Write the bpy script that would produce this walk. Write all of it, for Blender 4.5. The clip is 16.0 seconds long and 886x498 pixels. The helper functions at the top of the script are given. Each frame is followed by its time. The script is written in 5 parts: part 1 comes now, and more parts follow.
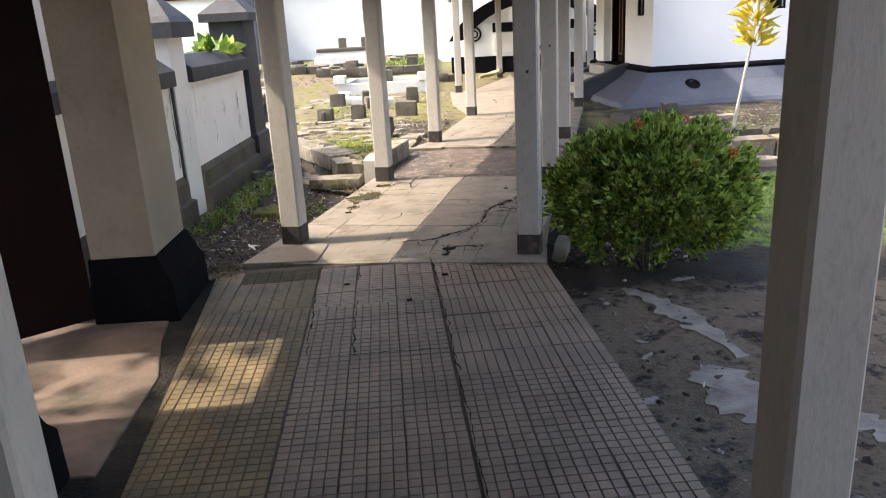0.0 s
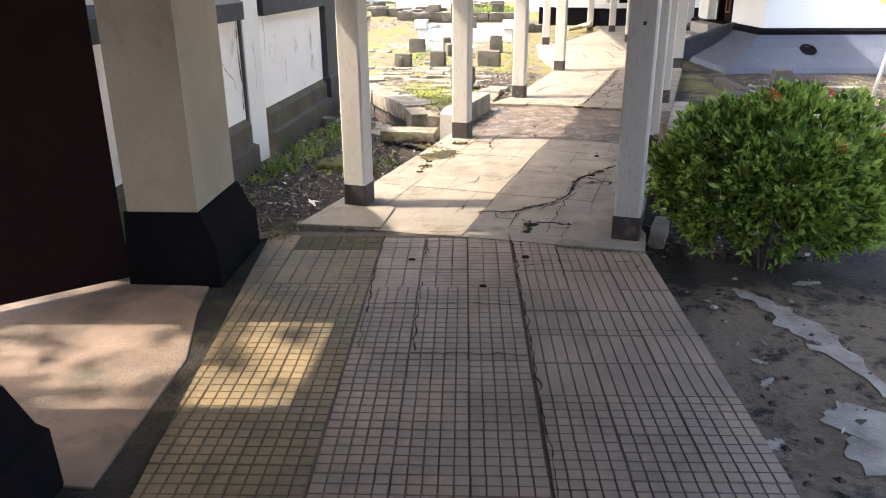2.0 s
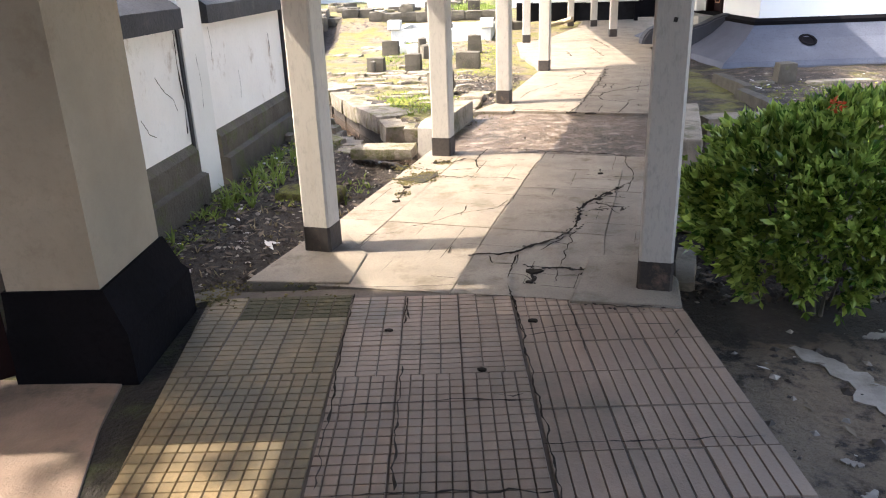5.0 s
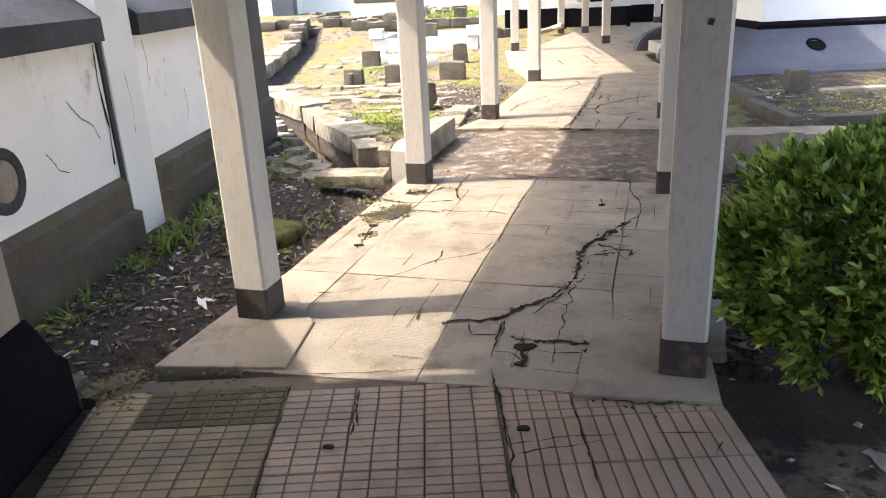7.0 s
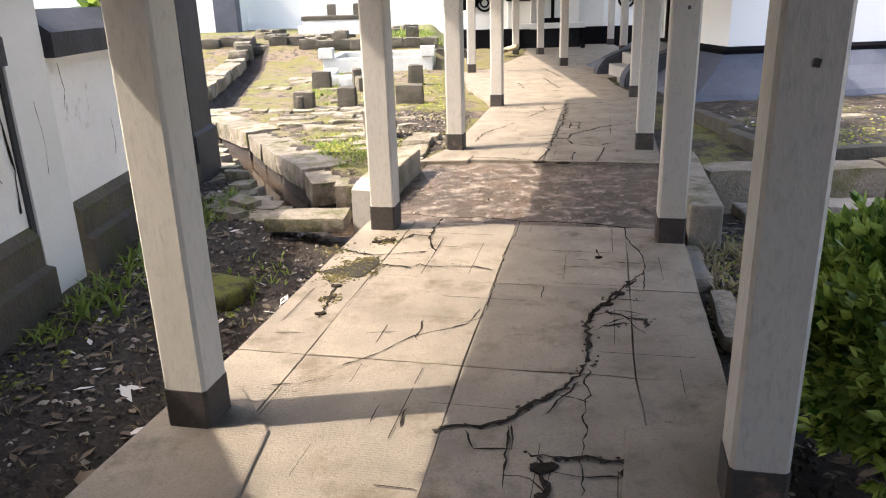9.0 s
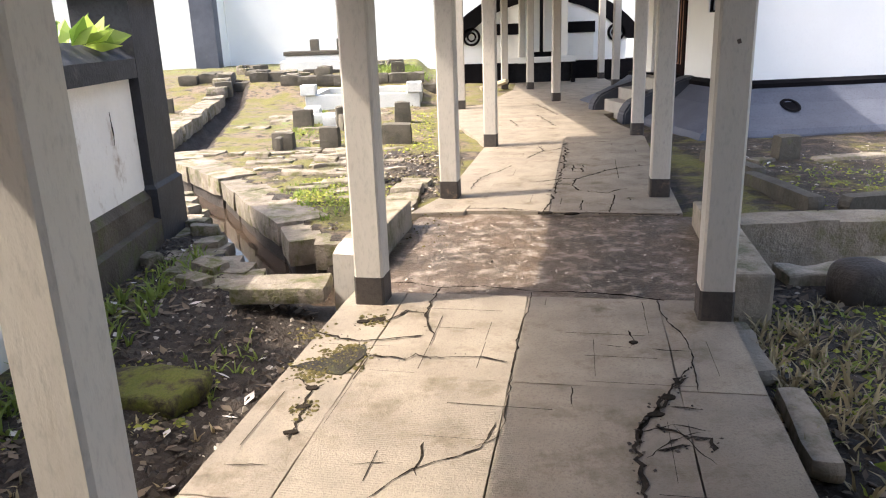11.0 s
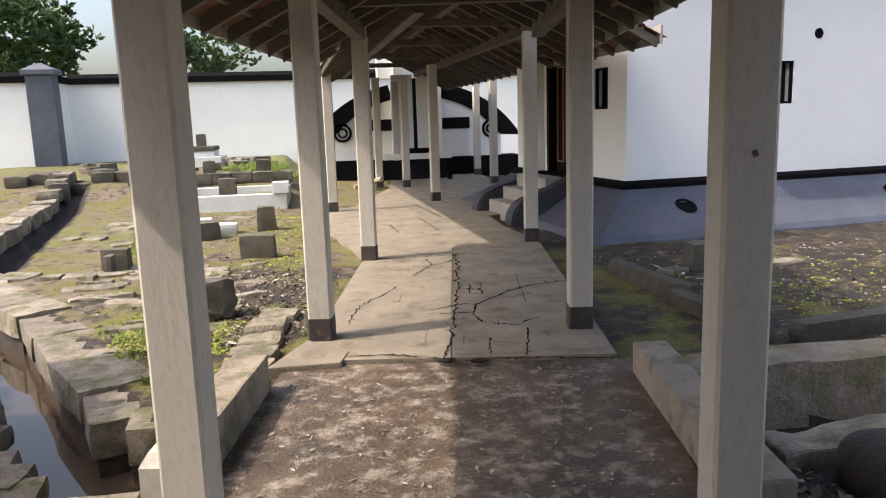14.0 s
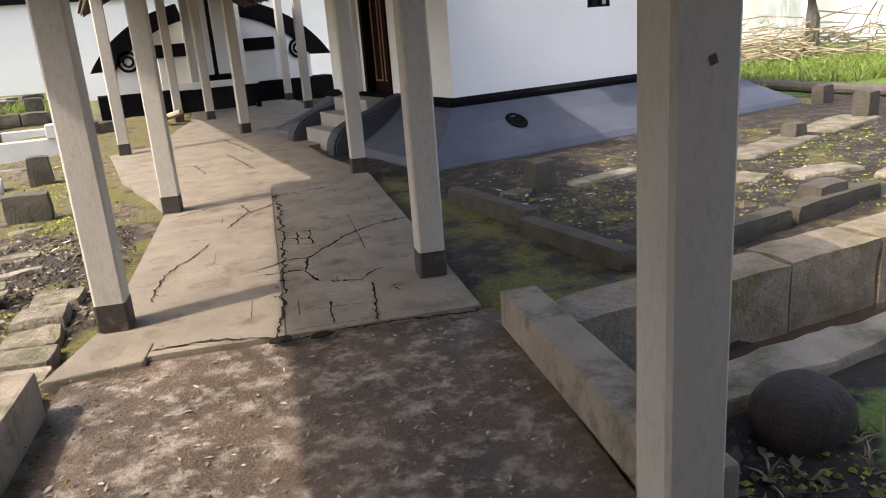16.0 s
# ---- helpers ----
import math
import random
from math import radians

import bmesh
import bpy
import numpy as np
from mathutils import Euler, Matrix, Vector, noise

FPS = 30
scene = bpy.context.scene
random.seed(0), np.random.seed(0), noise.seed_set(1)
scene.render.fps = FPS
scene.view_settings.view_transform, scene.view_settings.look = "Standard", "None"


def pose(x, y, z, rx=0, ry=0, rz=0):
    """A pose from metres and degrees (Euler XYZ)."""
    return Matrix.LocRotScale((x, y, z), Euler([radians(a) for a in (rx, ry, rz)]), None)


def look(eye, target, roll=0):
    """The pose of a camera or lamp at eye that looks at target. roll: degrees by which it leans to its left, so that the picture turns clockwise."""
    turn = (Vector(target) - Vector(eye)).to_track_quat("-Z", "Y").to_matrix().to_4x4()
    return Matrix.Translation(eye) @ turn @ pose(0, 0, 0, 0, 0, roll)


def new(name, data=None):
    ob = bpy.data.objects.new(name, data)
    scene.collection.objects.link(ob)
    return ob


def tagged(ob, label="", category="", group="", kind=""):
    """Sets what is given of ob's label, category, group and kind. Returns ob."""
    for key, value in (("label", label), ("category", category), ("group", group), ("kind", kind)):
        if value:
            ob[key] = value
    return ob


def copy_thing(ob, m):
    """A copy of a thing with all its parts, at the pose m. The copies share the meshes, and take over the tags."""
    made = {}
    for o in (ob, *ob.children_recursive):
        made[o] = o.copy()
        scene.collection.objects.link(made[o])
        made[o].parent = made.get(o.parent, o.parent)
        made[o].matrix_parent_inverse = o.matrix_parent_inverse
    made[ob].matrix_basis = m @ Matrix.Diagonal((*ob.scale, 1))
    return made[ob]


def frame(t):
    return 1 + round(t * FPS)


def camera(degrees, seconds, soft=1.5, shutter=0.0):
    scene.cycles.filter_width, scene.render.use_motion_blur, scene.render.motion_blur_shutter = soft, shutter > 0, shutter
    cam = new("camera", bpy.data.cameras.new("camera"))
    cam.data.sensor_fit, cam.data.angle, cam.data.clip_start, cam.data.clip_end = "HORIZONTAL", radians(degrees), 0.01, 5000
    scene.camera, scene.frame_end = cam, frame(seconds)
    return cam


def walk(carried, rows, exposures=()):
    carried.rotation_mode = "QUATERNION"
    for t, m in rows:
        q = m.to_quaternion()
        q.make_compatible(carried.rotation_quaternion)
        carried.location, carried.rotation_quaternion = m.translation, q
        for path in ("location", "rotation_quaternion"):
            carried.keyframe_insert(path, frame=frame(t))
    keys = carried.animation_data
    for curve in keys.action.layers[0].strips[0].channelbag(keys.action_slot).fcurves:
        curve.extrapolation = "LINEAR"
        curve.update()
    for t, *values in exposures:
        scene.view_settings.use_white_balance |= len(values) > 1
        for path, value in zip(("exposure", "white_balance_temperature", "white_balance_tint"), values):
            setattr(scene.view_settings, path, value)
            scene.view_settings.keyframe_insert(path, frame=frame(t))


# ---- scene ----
cam = camera(61.5, 16.0, soft=1.1)
PATH = [
    (0, (0.504, -0.525, 1.609), (0.476, 1.388, 1.027), -3.1),
    (0.5, (0.444, -0.336, 1.594), (0.404, 1.561, 0.964), 0.5),
    (1, (0.386, -0.163, 1.553), (0.32, 1.696, 0.818), 1.0),
    (1.5, (0.359, -0.015, 1.534), (0.242, 1.815, 0.736), 0.8),
    (2, (0.408, 0.153, 1.542), (0.202, 2.015, 0.843), -0.3),
    (2.5, (0.426, 0.299, 1.532), (0.226, 2.165, 0.839), -1.0),
    (3, (0.387, 0.422, 1.532), (0.266, 2.284, 0.813), -1.1),
    (3.5, (0.351, 0.545, 1.535), (0.238, 2.407, 0.814), -1.7),
    (3.7, (0.356, 0.607, 1.535), (0.22, 2.471, 0.822), -2.0),
    (6, (0.275, 1.577, 1.461), (0.112, 3.444, 0.762), -2.0),
    (6.5, (0.315, 1.812, 1.446), (0.161, 3.682, 0.753), -2.1),
    (7, (0.362, 2.016, 1.435), (0.219, 3.89, 0.751), -2.7),
    (7.5, (0.336, 2.197, 1.431), (0.242, 4.076, 0.753), -2.6),
    (8, (0.248, 2.378, 1.441), (0.219, 4.261, 0.767), -1.9),
    (8.5, (0.203, 2.549, 1.445), (0.197, 4.437, 0.784), -1.7),
    (10.8, (0.097, 3.441, 1.431), (0.109, 5.355, 0.852), -1.9),
    (11, (0.114, 3.525, 1.439), (0.153, 5.442, 0.871), -2.0),
    (11.5, (0.106, 3.732, 1.443), (0.251, 5.647, 0.884), -2.3),
    (12, (0.053, 3.916, 1.461), (0.293, 5.824, 0.911), -2.4),
    (12.5, (0.086, 4.137, 1.476), (0.372, 6.05, 0.966), -2.6),
    (13, (0.159, 4.397, 1.486), (0.487, 6.32, 1.045), -2.6),
    (13.5, (0.189, 4.68, 1.473), (0.568, 6.608, 1.099), -2.0),
    (14, (0.202, 4.944, 1.467), (0.583, 6.877, 1.123), -1.8),
    (14.5, (0.259, 5.199, 1.476), (0.572, 7.145, 1.135), -2.2),
    (15, (0.301, 5.402, 1.475), (0.62, 7.34, 1.098), -3.0),
    (15.5, (0.306, 5.624, 1.462), (0.81, 7.504, 1.004), -3.6),
    (16, (0.379, 5.766, 1.443), (1.178, 7.508, 0.87), -4.4),
]
EXPOSURES = [(0.0, 1.9), (1.0, 2.3), (3.5, 2.45), (6.5, 2.45), (7.5, 2.2), (8.5, 2.0), (11.0, 1.95), (11.6, 1.85), (12.2, 1.5), (14.0, 1.25), (16.0, 1.2)]
walk(cam, [(t, look(eye, target, roll)) for t, eye, target, roll in PATH], EXPOSURES)

# ---- world and light ----
SUN_EL, SUN_DIR = 52.0, Vector((1.0, 0.1, 0.0)).normalized()
world = bpy.data.worlds.new("world")
scene.world = world
world.use_nodes = True
sky = world.node_tree.nodes.new("ShaderNodeTexSky")
sky.sky_type, sky.sun_disc = "NISHITA", False
sky.sun_elevation = radians(SUN_EL)
sky.sun_rotation = math.atan2(-SUN_DIR.x, -SUN_DIR.y)
sky.air_density, sky.dust_density, sky.ozone_density = 1.0, 6.0, 1.0
bg = world.node_tree.nodes["Background"]
bg.inputs["Strength"].default_value = 0.15
world.node_tree.links.new(sky.outputs[0], bg.inputs[0])
sun_data = bpy.data.lights.new("sun", "SUN")
sun_data.energy, sun_data.angle, sun_data.color = 2.0, radians(0.8), (1.0, 0.90, 0.76)
sun = new("sun", sun_data)
c52, s52 = math.cos(radians(SUN_EL)), math.sin(radians(SUN_EL))
sun.matrix_world = look((0, 0, 20), Vector((0, 0, 20)) + Vector((SUN_DIR.x * c52, SUN_DIR.y * c52, -s52)))


# ---- materials ----
def mat(name, c1, c2, scale=6.0, rough=0.8, bump=0.3, fine=60.0, c3=None, spots=2.0, amount=0.45, metal=0.0, vary=0.0, rough2=None, squash=None, speck=0.72, ribs=None):
    """Two-tone noise at two scales, a third colour in patches, and relief."""
    m = bpy.data.materials.new(name)
    m.use_nodes = True
    n, l = m.node_tree.nodes, m.node_tree.links
    b = n["Principled BSDF"]
    geo = n.new("ShaderNodeNewGeometry")
    src = geo.outputs["Position"]
    if squash:
        mp = n.new("ShaderNodeMapping")
        mp.inputs["Scale"].default_value = squash
        l.new(src, mp.inputs["Vector"])
        src = mp.outputs[0]

    def tex(sc, detail=6.0, rg=0.6):
        t = n.new("ShaderNodeTexNoise")
        t.inputs["Scale"].default_value, t.inputs["Detail"].default_value, t.inputs["Roughness"].default_value = sc, detail, rg
        l.new(src, t.inputs["Vector"])
        return t.outputs["Fac"]

    def ramp(fac, lo, hi):
        r = n.new("ShaderNodeMapRange")
        r.inputs["From Min"].default_value, r.inputs["From Max"].default_value = lo, hi
        l.new(fac, r.inputs["Value"])
        return r.outputs[0]

    def mix(fac, a, bb):
        x = n.new("ShaderNodeMix")
        x.data_type = "RGBA"
        if fac is not None:
            l.new(fac, x.inputs[0])
        for slot, v in ((6, a), (7, bb)):
            if isinstance(v, tuple):
                x.inputs[slot].default_value = (*v, 1)
            else:
                l.new(v, x.inputs[slot])
        return x.outputs[2]

    base = mix(ramp(tex(scale), 0.32, 0.68), c1, c2)
    grain = tex(fine, 3.0, 0.7)
    dark = tuple(v * speck for v in c1)
    base = mix(ramp(grain, 0.5, 0.78), base, dark)
    if c3:
        patch = ramp(tex(spots, 8.0, 0.7), 1.0 - amount - 0.06, 1.0 - amount + 0.1)
        base = mix(patch, base, c3)
        if rough2 is not None:
            rr = n.new("ShaderNodeMapRange")
            rr.inputs["To Min"].default_value, rr.inputs["To Max"].default_value = rough, rough2
            l.new(patch, rr.inputs["Value"])
            l.new(rr.outputs[0], b.inputs["Roughness"])
    if vary:
        info = n.new("ShaderNodeObjectInfo")
        hsv = n.new("ShaderNodeHueSaturation")
        vr = n.new("ShaderNodeMapRange")
        vr.inputs["To Min"].default_value, vr.inputs["To Max"].default_value = 1 - vary, 1 + vary
        l.new(info.outputs["Random"], vr.inputs["Value"])
        l.new(vr.outputs[0], hsv.inputs["Value"])
        l.new(base, hsv.inputs["Color"])
        base = hsv.outputs[0]
    l.new(base, b.inputs["Base Color"])
    if rough2 is None or not c3:
        b.inputs["Roughness"].default_value = rough
    b.inputs["Metallic"].default_value = metal
    if bump:
        bp = n.new("ShaderNodeBump")
        bp.inputs["Strength"].default_value, bp.inputs["Distance"].default_value = bump, 0.02
        add = n.new("ShaderNodeMath")
        add.operation = "ADD"
        l.new(grain, add.inputs[0])
        l.new(tex(scale * 2.5), add.inputs[1])
        l.new(add.outputs[0], bp.inputs["Height"])
        l.new(bp.outputs[0], b.inputs["Normal"])
        if ribs:
            turn = n.new("ShaderNodeMapping")
            turn.inputs["Rotation"].default_value = (0, 0, radians(ribs[1]))
            l.new(geo.outputs["Position"], turn.inputs["Vector"])
            wave = n.new("ShaderNodeTexWave")
            wave.bands_direction = "Y"
            wave.inputs["Scale"].default_value, wave.inputs["Distortion"].default_value = ribs[0] / 6.28, 0.6
            l.new(turn.outputs[0], wave.inputs["Vector"])
            worn = n.new("ShaderNodeMath")
            worn.operation = "MULTIPLY"
            l.new(wave.outputs["Fac"], worn.inputs[0])
            l.new(ramp(tex(1.3), 0.42, 0.6), worn.inputs[1])
            rb = n.new("ShaderNodeBump")
            rb.inputs["Strength"].default_value, rb.inputs["Distance"].default_value = 0.2, 0.003
            l.new(worn.outputs[0], rb.inputs["Height"])
            l.new(bp.outputs[0], rb.inputs["Normal"])
            l.new(rb.outputs[0], b.inputs["Normal"])
    return m


def leaf_mat(name, c1, c2, rough=0.45, trans=0.25):
    m = bpy.data.materials.new(name)
    m.use_nodes = True
    n, l = m.node_tree.nodes, m.node_tree.links
    b = n["Principled BSDF"]
    geo = n.new("ShaderNodeNewGeometry")
    x = n.new("ShaderNodeMix")
    x.data_type = "RGBA"
    l.new(geo.outputs["Random Per Island"], x.inputs[0])
    x.inputs[6].default_value, x.inputs[7].default_value = (*c1, 1), (*c2, 1)
    l.new(x.outputs[2], b.inputs["Base Color"])
    b.inputs["Roughness"].default_value = rough
    t = n.new("ShaderNodeBsdfTranslucent")
    l.new(x.outputs[2], t.inputs["Color"])
    ms = n.new("ShaderNodeMixShader")
    ms.inputs[0].default_value = trans
    l.new(b.outputs[0], ms.inputs[1])
    l.new(t.outputs[0], ms.inputs[2])
    l.new(ms.outputs[0], n["Material Output"].inputs["Surface"])
    return m


WHITE = mat("white_limewash", (0.80, 0.79, 0.76), (0.72, 0.71, 0.67), 1.3, 0.85, 0.12, 40, (0.50, 0.46, 0.38), 2.2, 0.30, speck=0.9)
HOUSE = mat("house_limewash", (0.88, 0.88, 0.87), (0.83, 0.83, 0.82), 0.9, 0.85, 0.04, 30, (0.60, 0.57, 0.52), 3.0, 0.27, speck=0.95)
STAINED = mat("stained_limewash", (0.88, 0.86, 0.83), (0.80, 0.77, 0.73), 1.4, 0.9, 0.3, 35, (0.33, 0.235, 0.16), 3.2, 0.36, squash=(1, 1, 0.75), speck=0.88)
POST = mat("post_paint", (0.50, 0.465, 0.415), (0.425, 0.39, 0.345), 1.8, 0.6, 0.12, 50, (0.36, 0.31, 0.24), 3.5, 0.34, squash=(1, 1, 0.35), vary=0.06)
BLACK = mat("black_paint", (0.005, 0.005, 0.006), (0.009, 0.008, 0.010), 3, 0.9, 0.2, 40, (0.02, 0.018, 0.016), 5, 0.28)
COPING = mat("weathered_black_coping", (0.022, 0.022, 0.027), (0.042, 0.042, 0.050), 3, 0.7, 0.4, 36, (0.075, 0.07, 0.066), 5, 0.36)
DARKWOOD = mat("dark_ceiling_board", (0.045, 0.031, 0.024), (0.028, 0.02, 0.016), 4, 0.85, 0.3, 50)
BAND = mat("band_paint", (0.030, 0.025, 0.023), (0.055, 0.044, 0.038), 5, 0.7, 0.25, 50, (0.17, 0.11, 0.08), 7, 0.34)
SLATED = mat("dark_slate_cheek", (0.030, 0.031, 0.040), (0.05, 0.052, 0.065), 2.5, 0.6, 0.2, 40)
SLATE = mat("slate_blue_plinth", (0.062, 0.068, 0.094), (0.10, 0.109, 0.142), 1.6, 0.55, 0.15, 40, (0.22, 0.22, 0.22), 3, 0.28)
SLAB = mat("worn_cement_slab", (0.29, 0.245, 0.193), (0.19, 0.16, 0.126), 2.6, 0.72, 0.3, 110, (0.13, 0.10, 0.066), 3.4, 0.42, vary=0.10, speck=0.5, ribs=(150.0, 12.3))
TILE = mat("cement_tile", (0.315, 0.222, 0.16), (0.205, 0.145, 0.104), 2.2, 0.5, 0.15, 80, (0.165, 0.125, 0.09), 1.6, 0.44, vary=0.10)
# yellowed left-hand tiles; the colour is also darkened for shade along the wall
TILE_Y = mat("yellowed_shaded_tile", (0.27, 0.195, 0.10), (0.125, 0.092, 0.052), 2.4, 0.6, 0.15, 80, (0.11, 0.09, 0.055), 1.6, 0.47, vary=0.10)
TILEBED = mat("dusty_joint", (0.135, 0.105, 0.083), (0.07, 0.055, 0.043), 5, 0.9, 0.3, 60)
GROUT = mat("dark_joint", (0.018, 0.014, 0.011), (0.035, 0.028, 0.022), 8, 0.9, 0.4, 60)
BRIDGE = mat("mossy_concrete", (0.125, 0.085, 0.058), (0.055, 0.042, 0.031), 1.9, 0.5, 0.6, 60, (0.30, 0.255, 0.215), 8.5, 0.45, rough2=0.85)
PIER = mat("dingy_plaster", (0.38, 0.32, 0.245), (0.26, 0.22, 0.17), 1.4, 0.85, 0.25, 35, (0.20, 0.16, 0.115), 2.0, 0.36)
CURB = mat("curb_concrete", (0.34, 0.285, 0.225), (0.22, 0.185, 0.145), 2.5, 0.85, 0.5, 45, (0.105, 0.095, 0.048), 3.4, 0.46)
STONE = mat("pale_bank_stone", (0.33, 0.285, 0.235), (0.15, 0.125, 0.095), 6.5, 0.88, 1.0, 34, (0.10, 0.10, 0.03), 5.5, 0.46, vary=0.2, speck=0.5)
PLINTH = mat("damp_cement_plinth", (0.115, 0.095, 0.073), (0.05, 0.04, 0.03), 3.0, 0.8, 0.7, 40, (0.075, 0.085, 0.022), 3.4, 0.44)
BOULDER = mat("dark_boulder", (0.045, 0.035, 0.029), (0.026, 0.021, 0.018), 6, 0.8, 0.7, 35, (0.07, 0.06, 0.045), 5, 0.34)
GRAVE = mat("mossy_grave_stone", (0.115, 0.10, 0.078), (0.065, 0.058, 0.046), 6, 0.9, 0.7, 35, (0.10, 0.11, 0.035), 5, 0.36, vary=0.2)
TOMB = mat("white_tomb", (0.66, 0.67, 0.66), (0.55, 0.57, 0.57), 2.5, 0.5, 0.15, 40, (0.36, 0.37, 0.31), 4, 0.33)
WOOD = mat("dark_roof_wood", (0.15, 0.125, 0.105), (0.085, 0.07, 0.058), 4, 0.8, 0.3, 50, squash=(1, 1, 3))
FASCIA = mat("grey_fascia_board", (0.33, 0.31, 0.28), (0.25, 0.23, 0.21), 3, 0.8, 0.2, 45)
ROOFT = mat("clay_roof_tile", (0.19, 0.085, 0.055), (0.11, 0.055, 0.04), 3, 0.85, 0.3, 40, (0.05, 0.05, 0.035), 3, 0.4)
DOOR = mat("maroon_door_paint", (0.014, 0.005, 0.005), (0.009, 0.004, 0.004), 4, 0.6, 0.1, 40)
TRIM = mat("door_trim_paint", (0.42, 0.22, 0.12), (0.33, 0.16, 0.09), 6, 0.5, 0.1, 40)
REDFLOOR = mat("worn_red_cement", (0.25, 0.178, 0.135), (0.12, 0.086, 0.066), 2.6, 0.7, 0.3, 70, (0.085, 0.07, 0.05), 3.2, 0.45)
PLASTER = mat("pale_concrete_remnant", (0.36, 0.32, 0.275), (0.17, 0.145, 0.12), 7, 0.85, 0.4, 50)
MOSS = mat("moss", (0.12, 0.135, 0.02), (0.24, 0.235, 0.045), 9, 0.95, 1.0, 90, (0.05, 0.04, 0.022), 9, 0.5)
BARK = mat("bark", (0.10, 0.085, 0.07), (0.16, 0.14, 0.115), 8, 0.95, 0.6, 40)
STICK = mat("dry_bamboo", (0.42, 0.35, 0.23), (0.30, 0.25, 0.17), 6, 0.8, 0.2, 40)
STEM = mat("pale_stem", (0.55, 0.52, 0.46), (0.42, 0.39, 0.33), 8, 0.8, 0.2, 40)
# near-black colour that paints the shade inside openings
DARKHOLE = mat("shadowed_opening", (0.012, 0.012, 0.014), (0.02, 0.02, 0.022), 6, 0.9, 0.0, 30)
LEAF = leaf_mat("bush_leaf", (0.045, 0.11, 0.015), (0.50, 0.62, 0.14), 0.16, 0.38)
LEAFFAR = leaf_mat("tree_leaf", (0.03, 0.07, 0.02), (0.075, 0.13, 0.035))
GRASSM = leaf_mat("grass_blade", (0.13, 0.19, 0.03), (0.26, 0.33, 0.07), 0.6)
YELLOW = leaf_mat("yellow_leaf", (0.62, 0.45, 0.05), (0.45, 0.42, 0.06), 0.4, 0.3)
RED = leaf_mat("red_petal", (0.62, 0.07, 0.02), (0.70, 0.16, 0.04), 0.5, 0.2)
STRAW = leaf_mat("dry_grass_blade", (0.20, 0.16, 0.09), (0.36, 0.30, 0.18), 0.8, 0.1)
DRYLEAF = leaf_mat("dead_leaf", (0.045, 0.032, 0.022), (0.19, 0.145, 0.10), 0.8, 0.1)
PEBBLE = leaf_mat("pebble", (0.16, 0.14, 0.12), (0.38, 0.34, 0.29), 0.85, 0.0)
CLOD = leaf_mat("soil_clod", (0.010, 0.007, 0.0055), (0.055, 0.040, 0.030), 0.75, 0.0)
MOSSY = leaf_mat("moss_crumb", (0.045, 0.037, 0.014), (0.13, 0.108, 0.03), 0.95, 0.0)
GREENMOSS = leaf_mat("moss_tuft", (0.10, 0.13, 0.02), (0.33, 0.34, 0.06), 0.9, 0.1)
SOILFILL = mat("wet_soil_fill", (0.012, 0.009, 0.007), (0.028, 0.021, 0.015), 7, 0.9, 0.9, 45, (0.04, 0.042, 0.012), 5, 0.45)
TILE_M = mat("mossy_cement_tile", (0.05, 0.046, 0.022), (0.085, 0.074, 0.038), 5, 0.9, 0.5, 60, (0.13, 0.105, 0.05), 6, 0.42)
MOSSWALL = mat("mossy_wall_stone", (0.35, 0.285, 0.215), (0.19, 0.152, 0.11), 4.0, 0.85, 0.9, 36, (0.14, 0.12, 0.045), 3.0, 0.45, speck=0.5)
LITTER = leaf_mat("white_litter", (0.70, 0.68, 0.66), (0.55, 0.5, 0.48), 0.6, 0.1)
for dull in (BLACK, DOOR, DARKHOLE, GROUT):
    dull.node_tree.nodes["Principled BSDF"].inputs["Specular IOR Level"].default_value = 0.06

water = bpy.data.materials.new("canal_water")
water.use_nodes = True
wb = water.node_tree.nodes["Principled BSDF"]
wb.inputs["Base Color"].default_value = (0.055, 0.040, 0.030, 1)
wb.inputs["Roughness"].default_value = 0.04
wb.inputs["IOR"].default_value = 1.33
wn = water.node_tree.nodes.new("ShaderNodeTexNoise")
wn.inputs["Scale"].default_value = 14
wp = water.node_tree.nodes.new("ShaderNodeBump")
wp.inputs["Strength"].default_value = 0.06
water.node_tree.links.new(wn.outputs["Fac"], wp.inputs["Height"])
water.node_tree.links.new(wp.outputs[0], wb.inputs["Normal"])


